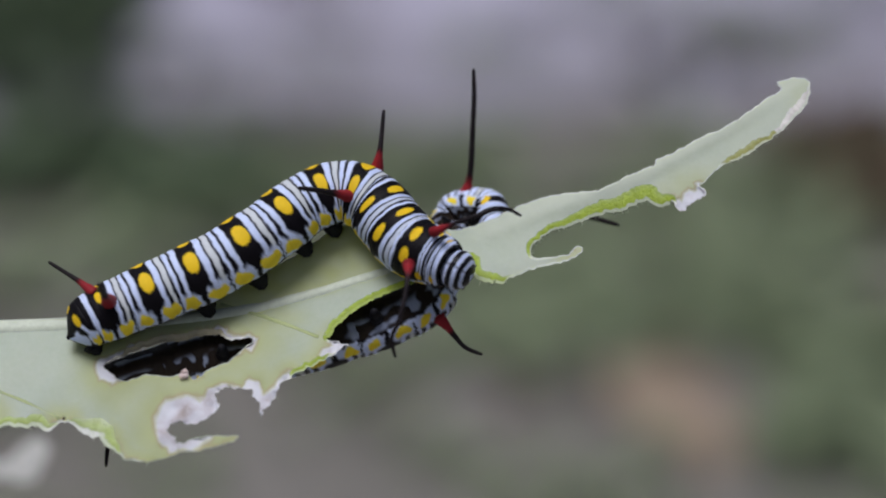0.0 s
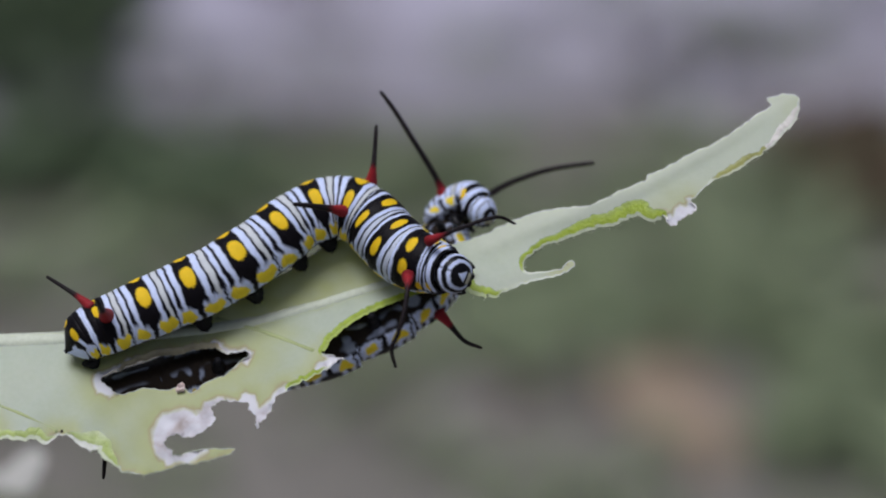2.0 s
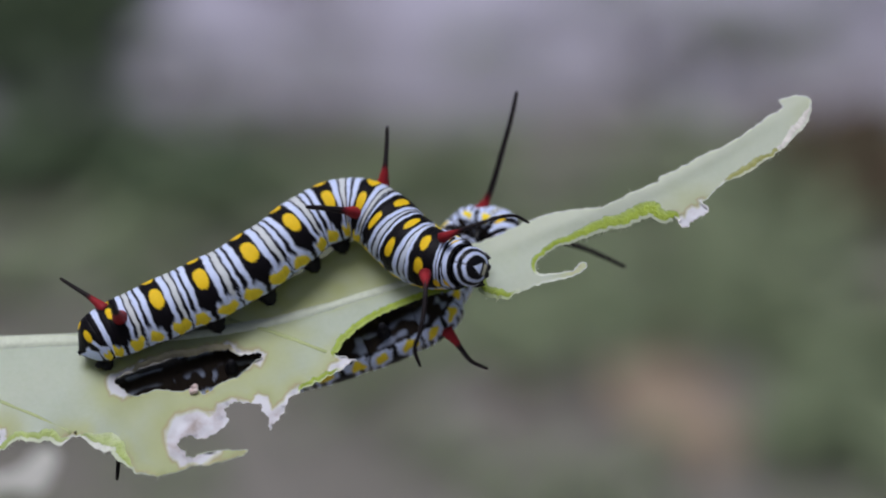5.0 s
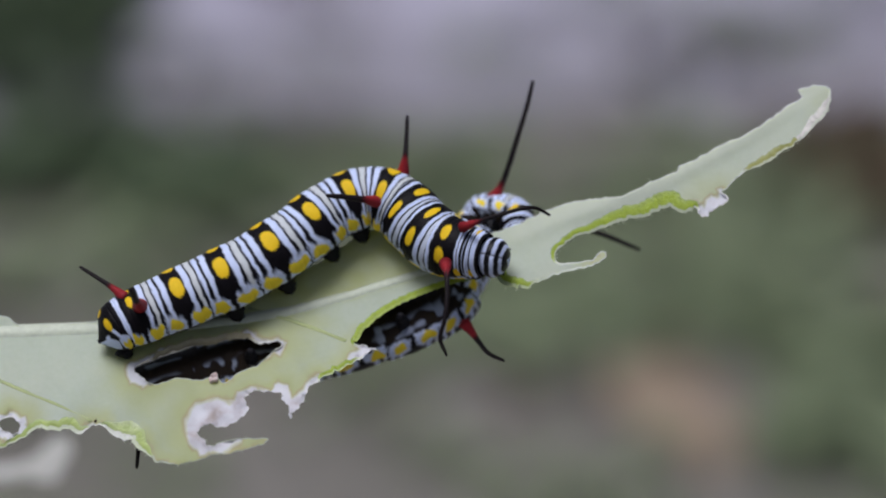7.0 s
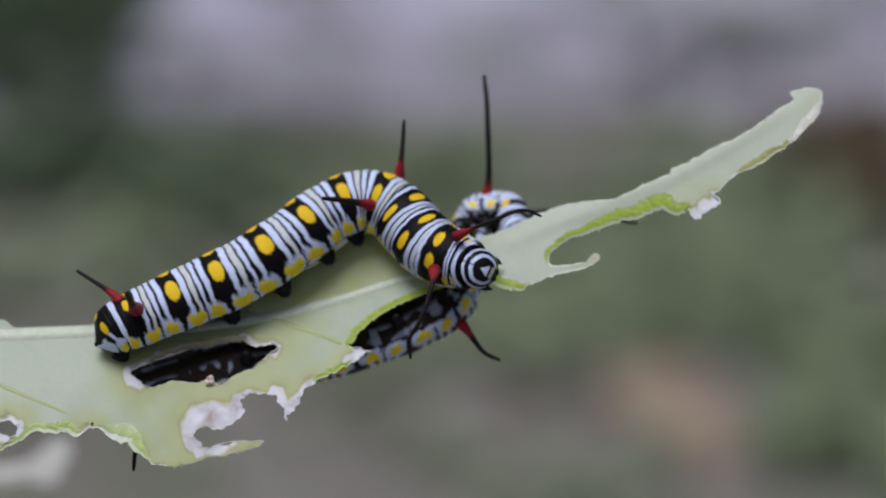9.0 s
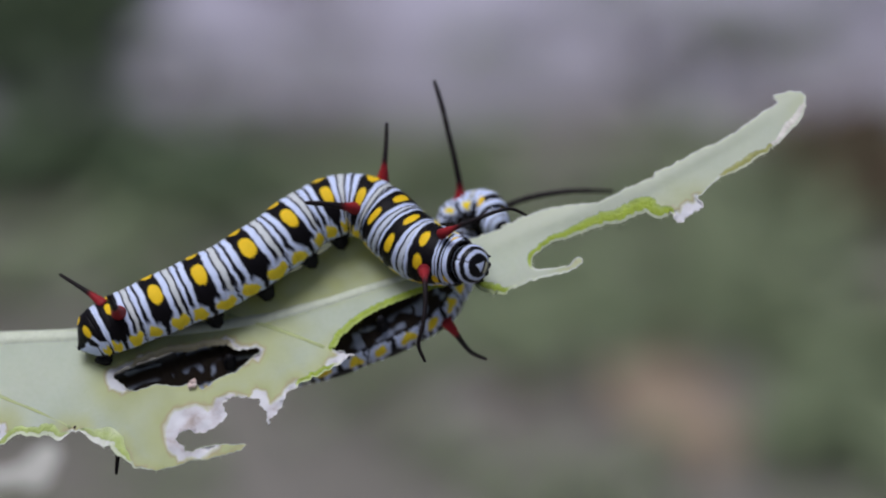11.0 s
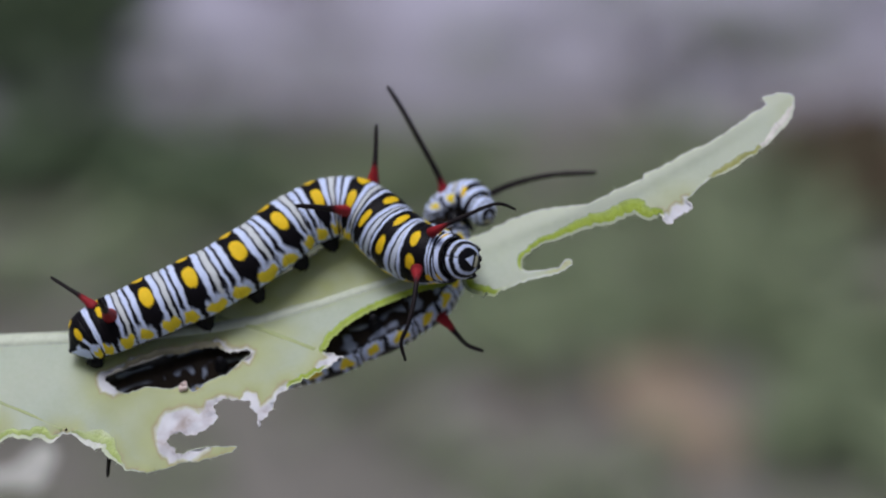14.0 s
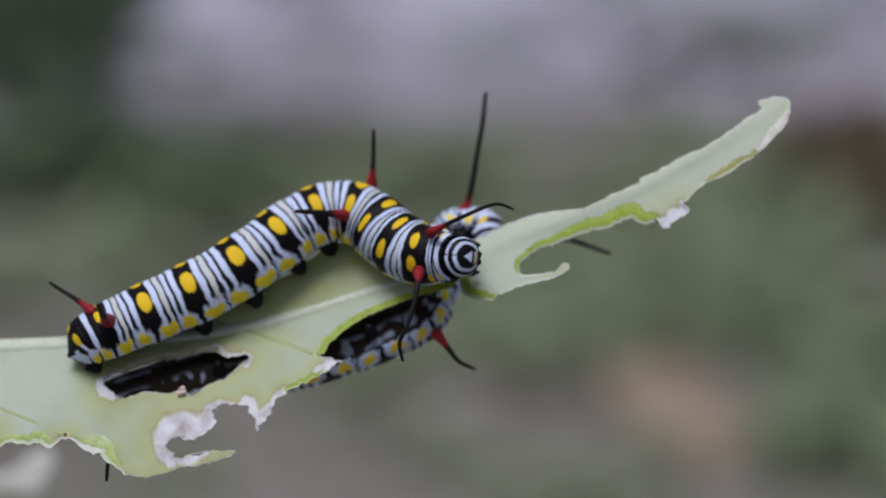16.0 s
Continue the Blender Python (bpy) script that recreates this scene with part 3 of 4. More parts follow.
    smudge = smooth01(0.08, 0.30, cloud(u * 3.8 + 2.0 * side, a * 2.6, seed))[..., None]
    under = BROWN + (WHITE * 0.5 - BROWN) * smudge * smooth01(2.95, 2.6, a)[..., None] * smooth01(2.08, 2.2, a)[..., None]
    col = col * (1 - belly) + under * belly
    # Two yellow spots on the back of each black band
    if kind != "neck":
        small = {"tail": 0.85, "rear": 0.64, "fore": 0.88, "collar": 0.80}.get(kind, 0.94)
        off = {"rear": 0.30, "collar": 0.44}.get(kind, 0.54)
        for s in (-1, 1):
            du = (u - {"collar": 0.35, "rear": 0.39}.get(kind, 0.49)) / (0.146 * small)
            dt = (th - s * off) / (0.375 * small)
            spot = (1 - smooth01(0.85, 1.08, np.abs(du) ** 2.3 + np.abs(dt) ** 2.3 + 0.12 * wobble(u * 8, th * 5, seed + s)))[..., None]
            col = col * (1 - spot) + YELLOW * spot
    if kind in ("collar", "neck"):
        at, wide = (0.80, 0.10) if kind == "collar" else (0.42, 0.18)
        spot = (1 - smooth01(0.8, 1.1, np.abs((u - at) / wide) ** 2.2 + np.abs((a - 1.06) / 0.25) ** 2.2 + 0.12 * wobble(u * 8, th * 5, seed)))[..., None]
        col = col * (1 - spot) + YELLOW * spot
    return np.clip(col, 0.004, 1)


class Spine:
    """The middle line of a caterpillar, through the joints between its segments, with the direction of its back."""

    def __init__(self, joints, backs, radii):
        self.p = np.array(joints, dtype=float)
        self.up = unit(np.array(backs, dtype=float))
        self.r = np.array(radii, dtype=float)
        n = len(self.p)
        self.ext = np.vstack([2 * self.p[0] - self.p[1], self.p, 2 * self.p[-1] - self.p[-2]])
        self.n = n

    def point(self, s):
        s = np.asarray(s, dtype=float)
        i = np.clip(np.floor(s).astype(int), 0, self.n - 2)
        t = (s - i)[..., None]
        e = self.ext
        a, b, c, d = e[i], e[i + 1], e[i + 2], e[i + 3]
        return 0.5 * (2 * b + (c - a) * t + (2 * a - 5 * b + 4 * c - d) * t * t + (3 * b - a - 3 * c + d) * t ** 3)

    def axes(self, s):
        s = np.asarray(s, dtype=float)
        t = unit(self.point(s + 0.02) - self.point(s - 0.02))
        g = np.arange(self.n)
        up = np.stack([np.interp(s, g, self.up[:, k]) for k in range(3)], axis=-1)
        up = unit(up - (up * t).sum(-1, keepdims=True) * t)
        return t, np.cross(up, t), up

    def radius(self, s):
        return np.interp(s, np.arange(self.n), self.r)

    def matrix(self, s):
        t, side, up = self.axes(np.array([s]))
        m = Matrix.Identity(4)
        for k in range(3):
            m[k][0], m[k][1], m[k][2] = t[0][k], side[0][k], up[0][k]
        m.translation = Vector(self.point(np.array([s]))[0] * MM)
        return m


def in_space(m, pts):
    inv = np.array(m.inverted())
    p = np.asarray(pts, dtype=float) * MM
    return p @ inv[:3, :3].T + inv[:3, 3]


def build_segment(spine, i, parent, kind, seed, blot):
    m = spine.matrix(i)
    rows, cols = 64, 120
    s = np.linspace(i - 0.20, i + 1.05, rows)
    th = np.linspace(-np.pi, np.pi, cols, endpoint=False)
    t, side, up = spine.axes(s)
    u = s - i
    S, TH = np.meshgrid(u, th, indexing="ij")
    # Bulging rings with creases between, flatter below, tucked in at both ends
    r = spine.radius(s)[:, None] * np.ones_like(TH)
    p = (S - 0.32) % 1.0
    crease = np.zeros_like(S)
    for c in (0.0, 0.49, 0.67, 0.805, 0.965):
        crease += np.exp(-((p - c) / 0.022) ** 2) + np.exp(-((p - c - 1) / 0.022) ** 2)
    r = r * (1.0 - 0.022 * crease + 0.014 * np.cos((S - 0.5) * 2 * np.pi))
    r = r * (1.0 - 0.03 * smooth01(1.7, 2.8, np.abs(TH)) + 0.035 * np.exp(-((np.abs(TH) - 1.75) / 0.25) ** 2))
    r = r * (1.0 - 0.09 * smooth01(1.98, 2.5, np.abs(TH)))
    r = r * (1.0 + 0.008 * wobble(S * 8, TH * 4, seed))
    r = r * (1.0 - 0.17 * smooth01(0.02, -0.20, S) - 0.05 * smooth01(1.0, 1.05, S))
    if kind == "tail":
        r = r * np.sqrt(np.clip(1 - (1 - smooth01(-0.20, 0.85, S)) ** 2, 0.02, 1)) * (1 - 0.22 * smooth01(0.9, -0.1, S) * smooth01(1.9, 0.9, np.abs(TH)))
    c = spine.point(s)
    v = c[:, None, :] + r[..., None] * (np.cos(TH)[..., None] * up[:, None, :] + np.sin(TH)[..., None] * side[:, None, :])
    verts = in_space(m, v.reshape(-1, 3))
    faces = grid_faces(rows, cols)
    if kind == "tail":
        faces.append(tuple(range(cols)))
    me = mesh_of("body_segment", verts, [tuple(reversed(f)) for f in faces], SKIN)
    paint(me, "pigment", body_pigment(S, TH, seed, kind, blot).reshape(-1, 3))
    return part("body_segment", me, parent, m=m)


def build_filament(spine, i, segment, pts, thick, red, seed):
    line = curve_through(pts, 9)
    x = np.linspace(0, 1, len(line))
    rad = thick * (np.interp(x, [0, 0.06, 0.8 * red, 1.2 * red, 0.55, 0.9, 1.0], [2.35, 2.05, 1.2, 0.95, 0.82, 0.68, 0.5])) * (1 + 0.05 * np.sin(x * 61 + seed))
    vv, ff = tube(line, rad, 14)
    me = mesh_of("filament", in_space(spine.matrix(i), vv), ff, HORN)
    xx = np.append(np.repeat(x, 14), [0.0, 1.0])
    k = smooth01(red - 0.06, red + 0.06, xx + 0.02 * np.sin(np.arange(len(xx)) * 1.7))[:, None]
    deep = 0.55 + 0.45 * smooth01(0.0, 0.1, xx)[:, None]
    paint(me, "pigment", RED * deep * (1 - k) + np.array([0.016, 0.012, 0.014]) * k)
    return part("filament", me, segment, "soft black filament with a red base")


def build_proleg(spine, s, segment, i, sign, size, below):
    """A stubby, fleshy leg from the belly down (or, under the leaf, up) to the blade."""
    t, side, up = (q[0] for q in spine.axes(np.array([s])))
    c, r = spine.point(np.array([s]))[0], float(spine.radius(s))
    a = c - up * r * 0.70 + side * sign * r * 0.42
    way = unit(-up + side * sign * 0.28)
    far = 0.5
    while far < (2.4 if below else 1.1):
        q = a + way * far
        gap = q[2] - float(leaf_depth(q[0], q[1]))
        if (gap > -0.55) if below else (gap < 0.12):
            break
        far += 0.05
    b = a + way * far
    pts = curve_through([a, a * 0.55 + b * 0.45, a * 0.12 + b * 0.88, b], 7)
    rad = np.interp(np.linspace(0, 1, len(pts)), [0, 0.3, 0.6, 0.78, 0.92, 1], [1.35, 1.12, 0.82, 0.66, 0.74, 0.62]) * size
    vv, ff = tube(pts, rad, 18)
    vv = vv + 0.04 * np.stack([np.sin(vv[:, 1] * 9 + i), np.sin(vv[:, 2] * 8), np.sin(vv[:, 0] * 9)], axis=1) * size
    me = mesh_of("proleg", in_space(spine.matrix(i), vv), ff, SKIN)
    paint(me, "pigment", np.tile(np.array([[0.010, 0.010, 0.013]]), (len(vv), 1)))
    return part("proleg", me, segment)


def build_leg(spine, s, segment, i, sign):
    t, side, up = (q[0] for q in spine.axes(np.array([s])))
    c, r = spine.point(np.array([s]))[0], float(spine.radius(s))
    a = c - up * r * 0.75 + side * sign * r * 0.4
    b = a - up * 0.7 + side * sign * 0.45 + t * 0.1
    d = b - up * 0.65 - side * sign * 0.15 + t * 0.3
    pts = curve_through([a, b, d], 7)
    vv, ff = tube(pts, np.interp(np.linspace(0, 1, len(pts)), [0, 0.45, 0.5, 0.9, 1], [0.4, 0.32, 0.26, 0.14, 0.05]), 10)
    me = mesh_of("leg", in_space(spine.matrix(i), vv), ff, SHELL)
    paint(me, "pigment", np.tile(np.array([[0.012, 0.012, 0.014]]), (len(vv), 1)))
    return part("leg", me, segment)


def build_head(spine, parent, size, light):
    """A rounded capsule: black, with pale rings round a dark face that bears a pale triangle."""
    i = spine.n - 1
    m = spine.matrix(i)
    rows, cols = 70, 96
    # polar angle from the front of the face
    phi = np.linspace(0.0, np.pi * 0.80, rows)
    lam = np.linspace(-np.pi, np.pi, cols, endpoint=False)
    PH, LA = np.meshgrid(phi, lam, indexing="ij")
    x = np.cos(PH) * size * 0.80 + size * 0.42
    w = np.sin(PH) * size
    y, z = w * np.sin(LA) * 1.02, w * np.cos(LA) * 0.98
    groove = 1 - 0.035 * np.exp(-(LA / 0.10) ** 2) * smooth01(0.25, 0.8, PH)
    verts = np.stack([x, y * groove, z * groove - 0.12 * size * (1 + np.cos(PH))], axis=-1)
    top = np.cos(LA)
    ring = PH + 0.16 * (1 - top) + 0.03 * wobble(LA * 2, PH, 3.0)
    d = 0.10 if light else 0.0
    pale = smooth01(0.76 - d, 0.82 - d, ring) * (1 - smooth01(0.99 + d, 1.05 + d, ring)) + smooth01(1.28 - d, 1.34 - d, ring) * (1 - smooth01(1.54 + d, 1.60 + d, ring)) + smooth01(1.9 - d, 1.95 - d, ring)
    pale = pale * (1 - np.exp(-(LA / 0.05) ** 2) * 0.85) * (1 - smooth01(2.35, 2.7, np.abs(LA)))
    # face triangle, apex up
    fy, fz = np.sin(PH) * np.sin(LA), np.sin(PH) * np.cos(LA)
    rise = fz - 0.17
    tri = np.minimum(np.minimum(rise + 0.24, 0.22 - rise - 1.55 * fy + 0.02), 0.22 - rise + 1.55 * fy + 0.02)
    pale = np.maximum(pale, smooth01(-0.01, 0.03, tri))
    col = BLACK + (WHITE - BLACK) * pale[..., None]
    # cream upper lip below the triangle
    mouth = (smooth01(0.17, 0.21, -fz) * (1 - smooth01(0.40, 0.45, -fz)) * (1 - smooth01(0.26, 0.31, np.abs(fy))) * (PH < 1.2))[..., None]
    col = col * (1 - mouth) + CREAM * mouth
    me = mesh_of("head", verts.reshape(-1, 3) * MM, [tuple(reversed(f)) for f in grid_faces(rows, cols)], SHELL)
    paint(me, "pigment", col.reshape(-1, 3))
    head = part("head", me, parent, "glossy black head with white rings", m)
    for s in (-1, 1):
        for nm, pts, rad in (("antenna", [(0.7, 0.55 * s, -0.62), (0.9, 0.62 * s, -0.74), (1.0, 0.66 * s, -0.78)], (0.12, 0.08, 0.04)),
                             ("mandible", [(0.75, 0.28 * s, -0.70), (0.92, 0.22 * s, -0.86), (0.95, 0.06 * s, -0.93)], (0.18, 0.14, 0.06))):
            line = curve_through([np.array(q) * size for q in pts], 6)
            vv, ff = tube(line, np.interp(np.linspace(0, 1, len(line)), [0, 0.6, 1], rad) * size, 10)
            me = mesh_of(nm, vv * MM, ff, SHELL)
            paint(me, "pigment", np.tile(np.array([[0.012, 0.011, 0.012]]), (len(vv), 1)))
            part(nm, me, head)
    return head


def build_caterpillar(label, joints, backs, radii, head_size, filaments, seed, foot=0.85, fore="fore", below=False):
    thing = tagged(new("caterpillar"), label, "caterpillar", "striped caterpillars on the leaf")
    thing.matrix_world = SPACE
    spine = Spine(joints, backs, radii)
    segs = []
    n = spine.n - 1
    for i in range(n):
        kind = "tail" if i == 0 else "rear" if i == 1 else "neck" if i == n - 1 else "collar" if i == n - 2 and fore == "fore" else fore if i >= n - 4 else "body"
        seg = build_segment(spine, i, thing, kind, seed + 3.7 * i, 0.8 if below else 1.0)
        segs.append(seg)
        if i in (4, 5, 6, 3):
            for s in (-1, 1):
                build_proleg(spine, i + 0.42, seg, i, s, foot, below)
        if i == 0:
            for s in (-1, 1):
                build_proleg(spine, 0.45, seg, 0, s, 0.88 * foot, below)
        if i >= n - 3:
            for s in (-1, 1):
                build_leg(spine, i + 0.55, seg, i, s)
    hairs = [build_filament(spine, i, segs[i], pts, thick, red, seed + j) for j, (i, pts, thick, red) in enumerate(filaments)]
    head = build_head(spine, thing, head_size, fore == "pale")
    return thing, spine, segs + [head], hairs


plant = build_plant()
lower_roots = ([1.02, 5.13, -5.6], [4.2, 3.9, -6.6], [-0.36, -5.15, -1])
upper_roots = ([-0.79, 1.28, 4.2], [-2.69, -1.19, 4.2])

upper_thing, upper_spine, upper_parts, upper_hairs = build_caterpillar(
    "black, white and yellow striped caterpillar arched over the leaf",
    [(-29.23, -6.79, 2.2), (-27.58, -5.65, 1.9), (-24.86, -4.46, 1.45), (-21.38, -2.95, 0.75), (-17.6, -1.17, 0.25), (-13.98, 1.17, -0.6), (-11.06, 3.4, -1.5), (-8.08, 4.54, -1.9), (-5.61, 3.66, -1.3), (-4.14, 1.99, -0.1), (-2.6, 0.36, 1.2), (-0.31, -0.89, 2.5), (0.49, -1.28, 3.1)],
    [(-0.4, 0.6, 0.65), (-0.35, 0.7, 0.6), (-0.35, 0.72, 0.58), (-0.35, 0.72, 0.58), (-0.36, 0.7, 0.58), (-0.36, 0.72, 0.58), (-0.25, 0.8, 0.55), (-0.02, 0.85, 0.52), (0.2, 0.5, 0.8), (0.05, 0.15, 0.98), (0, 0.05, 1), (0, 0, 1), (0, 0.1, 1)],
    [1.8, 2.3, 2.55, 2.7, 2.75, 2.72, 2.65, 2.6, 2.6, 2.62, 2.55, 2.1, 1.75], 1.58,
    [(10, [(-0.79, 1.28, 4.2), (0.65, 1.88, 5.5), (2.3, 2.48, 6), (3.95, 3.02, 6), (5.0, 3.08, 5.5), (6.05, 2.58, 5)], 0.19, 0.17),
     (10, [(-2.69, -1.19, 4.2), (-2.71, -2.14, 5.8), (-2.96, -3.87, 6.5), (-3.43, -5.61, 6.8), (-3.96, -6.92, 6.6), (-3.66, -8.33, 6.2)], 0.22, 0.17),
     (7, [(-5.31, 6.41, -1.9), (-5.07, 7.75, -1.4), (-4.9, 9.35, -1.7), (-4.76, 11.13, -1.9)], 0.24, 0.34),
     (7, [(-7.19, 4.14, 0.1), (-8.37, 4.37, 1.9), (-9.85, 4.61, 2.8), (-11.32, 4.77, 3.5)], 0.28, 0.36),
     (1, [(-27.33, -3.51, 2.7), (-28.61, -2.53, 2.5), (-29.76, -1.82, 2.2), (-31.09, -1.03, 1.7)], 0.22, 0.32),
     (1, [(-26.05, -4.15, 3.7), (-26.05, -3.81, 5.7), (-26.04, -3.33, 7.7), (-26.14, -2.7, 9.1)], 0.28, 0.5)],
    1.0, 0.70)

lower_thing, lower_spine, lower_parts, lower_hairs = build_caterpillar(
    "black, white and yellow striped caterpillar hanging under the leaf",
    [(-29.6, -12.4, 0.4), (-26.5, -11.0, -0.6), (-22.5, -9.85, -1.7), (-19.3, -8.85, -2.3), (-15.4, -8.35, -2.6), (-11.3, -7.75, -2.6), (-7.1, -6.35, -2.8), (-3.2, -4.7, -3.2), (-0.7, -2.9, -4.4), (0.7, -0.2, -5.9), (0.8, 2.45, -6.6), (3.0, 3.7, -5.6), (3.85, 2.95, -4.6)],
    [(0, -0.6, -0.8)] * 5 + [(0, -0.6, -0.8), (0, -0.6, -0.8), (0.25, -0.6, -0.75), (0.6, -0.4, -0.7), (0.7, 0.2, -0.7), (0, 0.85, -0.55), (-0.15, 0.9, -0.42), (-0.2, 0.92, -0.2)],
    [0.9, 1.9, 2.2, 2.35, 2.4, 2.4, 2.4, 2.35, 2.2, 1.95, 1.68, 1.62, 1.4], 1.28,
    [(10, [(1.1, 3.9, -5.9), (1.02, 5.13, -5.6), (0.56, 6.8, -5.05), (-0.49, 9.72, -4.69), (-1.33, 12.01, -4.51), (-2.12, 13.79, -4.33)], 0.27, 0.24),
     (10, [(3.2, 2.8, -6.7), (4.0, 3.4, -6.6), (6.1, 4.6, -6.6), (8.2, 5.33, -6.6), (10.5, 5.84, -6.6), (13.75, 6.13, -6.6)], 0.30, 0.15),
     (7, [(-0.36, -5.15, -1), (0.32, -5.87, -0.8), (0.95, -6.63, -0.6), (1.76, -7.48, -0.4), (3.06, -8.01, -0.2)], 0.24, 0.38),
     (1, [(-26.27, -13.54, 2), (-26.28, -14.83, 2.6), (-26.32, -15.91, 3), (-26.41, -17.01, 3)], 0.22, 0.2)],
    5.0, 0.42, "pale", True)

# ---- the ground far below and behind ----


def ground_at(x, y):
    return 0.012 * noise.noise((x * 3.0, y * 3.0, 0.3)) + 0.004 * noise.noise((x * 14.0, y * 14.0, 1.3))


def build_ground():
    verts, faces = [], []
    xs = np.concatenate([[-4000, -400, -40, -8, -3], np.linspace(-1.2, 1.2, 70), [3, 8, 40, 400, 4000]])
    ys = np.concatenate([[-4000, -400, -40, -8, -2], np.linspace(-0.6, 2.4, 90), [5, 10, 40, 400, 4000]])
    for y in ys:
        for x in xs:
            verts.append((x, y, ground_at(x, y) if abs(x) < 3 and -2 < y < 5 else 0.0))
    me = mesh_of("ground", verts, grid_faces(len(ys), len(xs), False), SOIL)
    tagged(new("ground", me), "bare grey-brown soil with grit", "ground", kind="structure")


def build_slab():
    # Pale concrete path beyond the soil, with a worn edge
    bm = bmesh.new()
    n = 260
    front = [(x, 0.745 + 0.11 * (smooth01(0.035, 0.085, x) - smooth01(0.11, 0.15, x)) + 0.06 * noise.noise((x * 6.0, 0.0, 5.0)) + 0.02 * noise.noise((x * 15.0, 0.0, 2.0))) for x in np.linspace(-12.0, 12.0, n)]
    low = [bm.verts.new((x, y, -0.02)) for x, y in front]
    mid = [bm.verts.new((x, y, 0.003)) for x, y in front]
    edge = [bm.verts.new((x, y + 0.03, 0.014)) for x, y in front]
    far = [bm.verts.new((x, 2.1, 0.014)) for x, y in front]
    back_low = [bm.verts.new((x, 2.1, -0.02)) for x, y in front]
    for rows in ((low, mid), (mid, edge), (edge, far), (far, back_low)):
        for i in range(n - 1):
            bm.faces.new((rows[0][i], rows[0][i + 1], rows[1][i + 1], rows[1][i]))
    me = bpy.data.meshes.new("path")
    bm.to_mesh(me)
    bm.free()
    me.materials.append(SLAB)
    tagged(new("path", me), "pale grey concrete path with a worn edge", "path", kind="structure")


def build_weeds(name, label, mat, spots, count, size, seed):
    # Low clumps of pointed leaves, scattered round the given places
    rnd = random.Random(seed)
    verts, faces = [], []
    for cx, cy, spread, high in spots:
        for _ in range(count):
            a, d = rnd.uniform(0, 2 * math.pi), spread * math.sqrt(rnd.random())
            x, y = cx + d * math.cos(a), cy + d * math.sin(a) * 0.8
            z = ground_at(x, y) + (0.012 if y > 0.79 else 0.0) + high * rnd.random() ** 1.5 * (1 - 0.6 * d / spread)
            turn, lift, l = rnd.uniform(0, 2 * math.pi), rnd.uniform(0.1, 0.9), size * rnd.uniform(0.6, 1.3)
            fwd = Vector((math.cos(turn), math.sin(turn), lift)).normalized()
            wide = fwd.cross(Vector((0, 0, 1))).normalized() * l * 0.24
            nrm = wide.cross(fwd).normalized() * l * 0.06
            o = Vector((x, y, z))
            k = len(verts)
            verts += [o, o + fwd * l * 0.45 + wide + nrm, o + fwd * l * 0.5 - nrm, o + fwd * l * 0.45 - wide + nrm, o + fwd * l - Vector((0, 0, l * 0.2))]
            faces += [(k, k + 1, k + 2), (k, k + 2, k + 3), (k + 1, k + 4, k + 2), (k + 2, k + 4, k + 3)]
    me = mesh_of(name, verts, faces, mat)
    tagged(new(name, me), label, "weeds", kind="stuff")


def build_stone(name, label, mat, place, size, turn, seed, category="stone"):
    bm = bmesh.new()
    bmesh.ops.create_icosphere(bm, subdivisions=4, radius=1.0)
    for v in bm.verts:
        n = noise.noise(v.co * 1.2 + Vector((seed, 0, 0))) * 0.28 + noise.noise(v.co * 3.5 + Vector((0, seed, 0))) * 0.10
        v.co *= 1 + n
        v.co.x, v.co.y, v.co.z = v.co.x * size[0], v.co.y * size[1], max(v.co.z, -0.5) * size[2]
    me = bpy.data.meshes.new(name)
    bm.to_mesh(me)
    bm.free()
    me.polygons.foreach_set("use_smooth", [True] * len(me.polygons))
    me.materials.append(mat)
    ob = tagged(new(name, me), label, category)
    ob.matrix_world = pose(place[0], place[1], ground_at(*place) + 0.3 * size[2], 0, 0, turn)


build_ground()
build_slab()
build_weeds("dark_weeds", "dark green low weeds on the soil", DARKWEED, [(-0.208, 0.892, 0.05, 0.04), (-0.178, 0.848, 0.045, 0.05), (-0.176, 0.782, 0.045, 0.04), (-0.164, 0.892, 0.03, 0.04), (-0.152, 0.717, 0.04, 0.01), (-0.098, 0.7, 0.04, 0.01)], 230, 0.02, 3)
build_weeds("green_weeds", "mid-green low weeds on grey soil", WEED, [(0.063, 0.616, 0.05, 0.01), (0.008, 0.706, 0.045, 0.01), (0.123, 0.485, 0.03, 0.01), (-0.055, 0.664, 0.05, 0.01), (0.101, 0.7, 0.05, 0.01), (0.1, 0.589, 0.04, 0.01), (-0.127, 0.625, 0.05, 0.01), (0.121, 0.639, 0.04, 0.01), (0.128, 0.572, 0.035, 0.01), (0.137, 0.524, 0.035, 0.01), (0.041, 0.564, 0.04, 0.01), (0.039, 0.616, 0.05, 0.01)], 72, 0.02, 5)
rnd = random.Random(21)
build_weeds("seedlings", "sparse small green seedlings on grey soil", WEED, [(rnd.uniform(-0.22, 0.22), rnd.uniform(0.42, 0.95), 0.018, 0.008) for _ in range(110)] + [(rnd.uniform(-1.5, 1.5), rnd.uniform(-1.0, 0.72), 0.03, 0.01) for _ in range(160)], 9, 0.016, 9)
build_weeds("leaf_litter", "brown dead leaves lying on the soil", LITTER, [(0.158, 0.742, 0.030, 0.008), (0.166, 0.708, 0.026, 0.006), (0.164, 0.672, 0.020, 0.006)], 130, 0.02, 7)
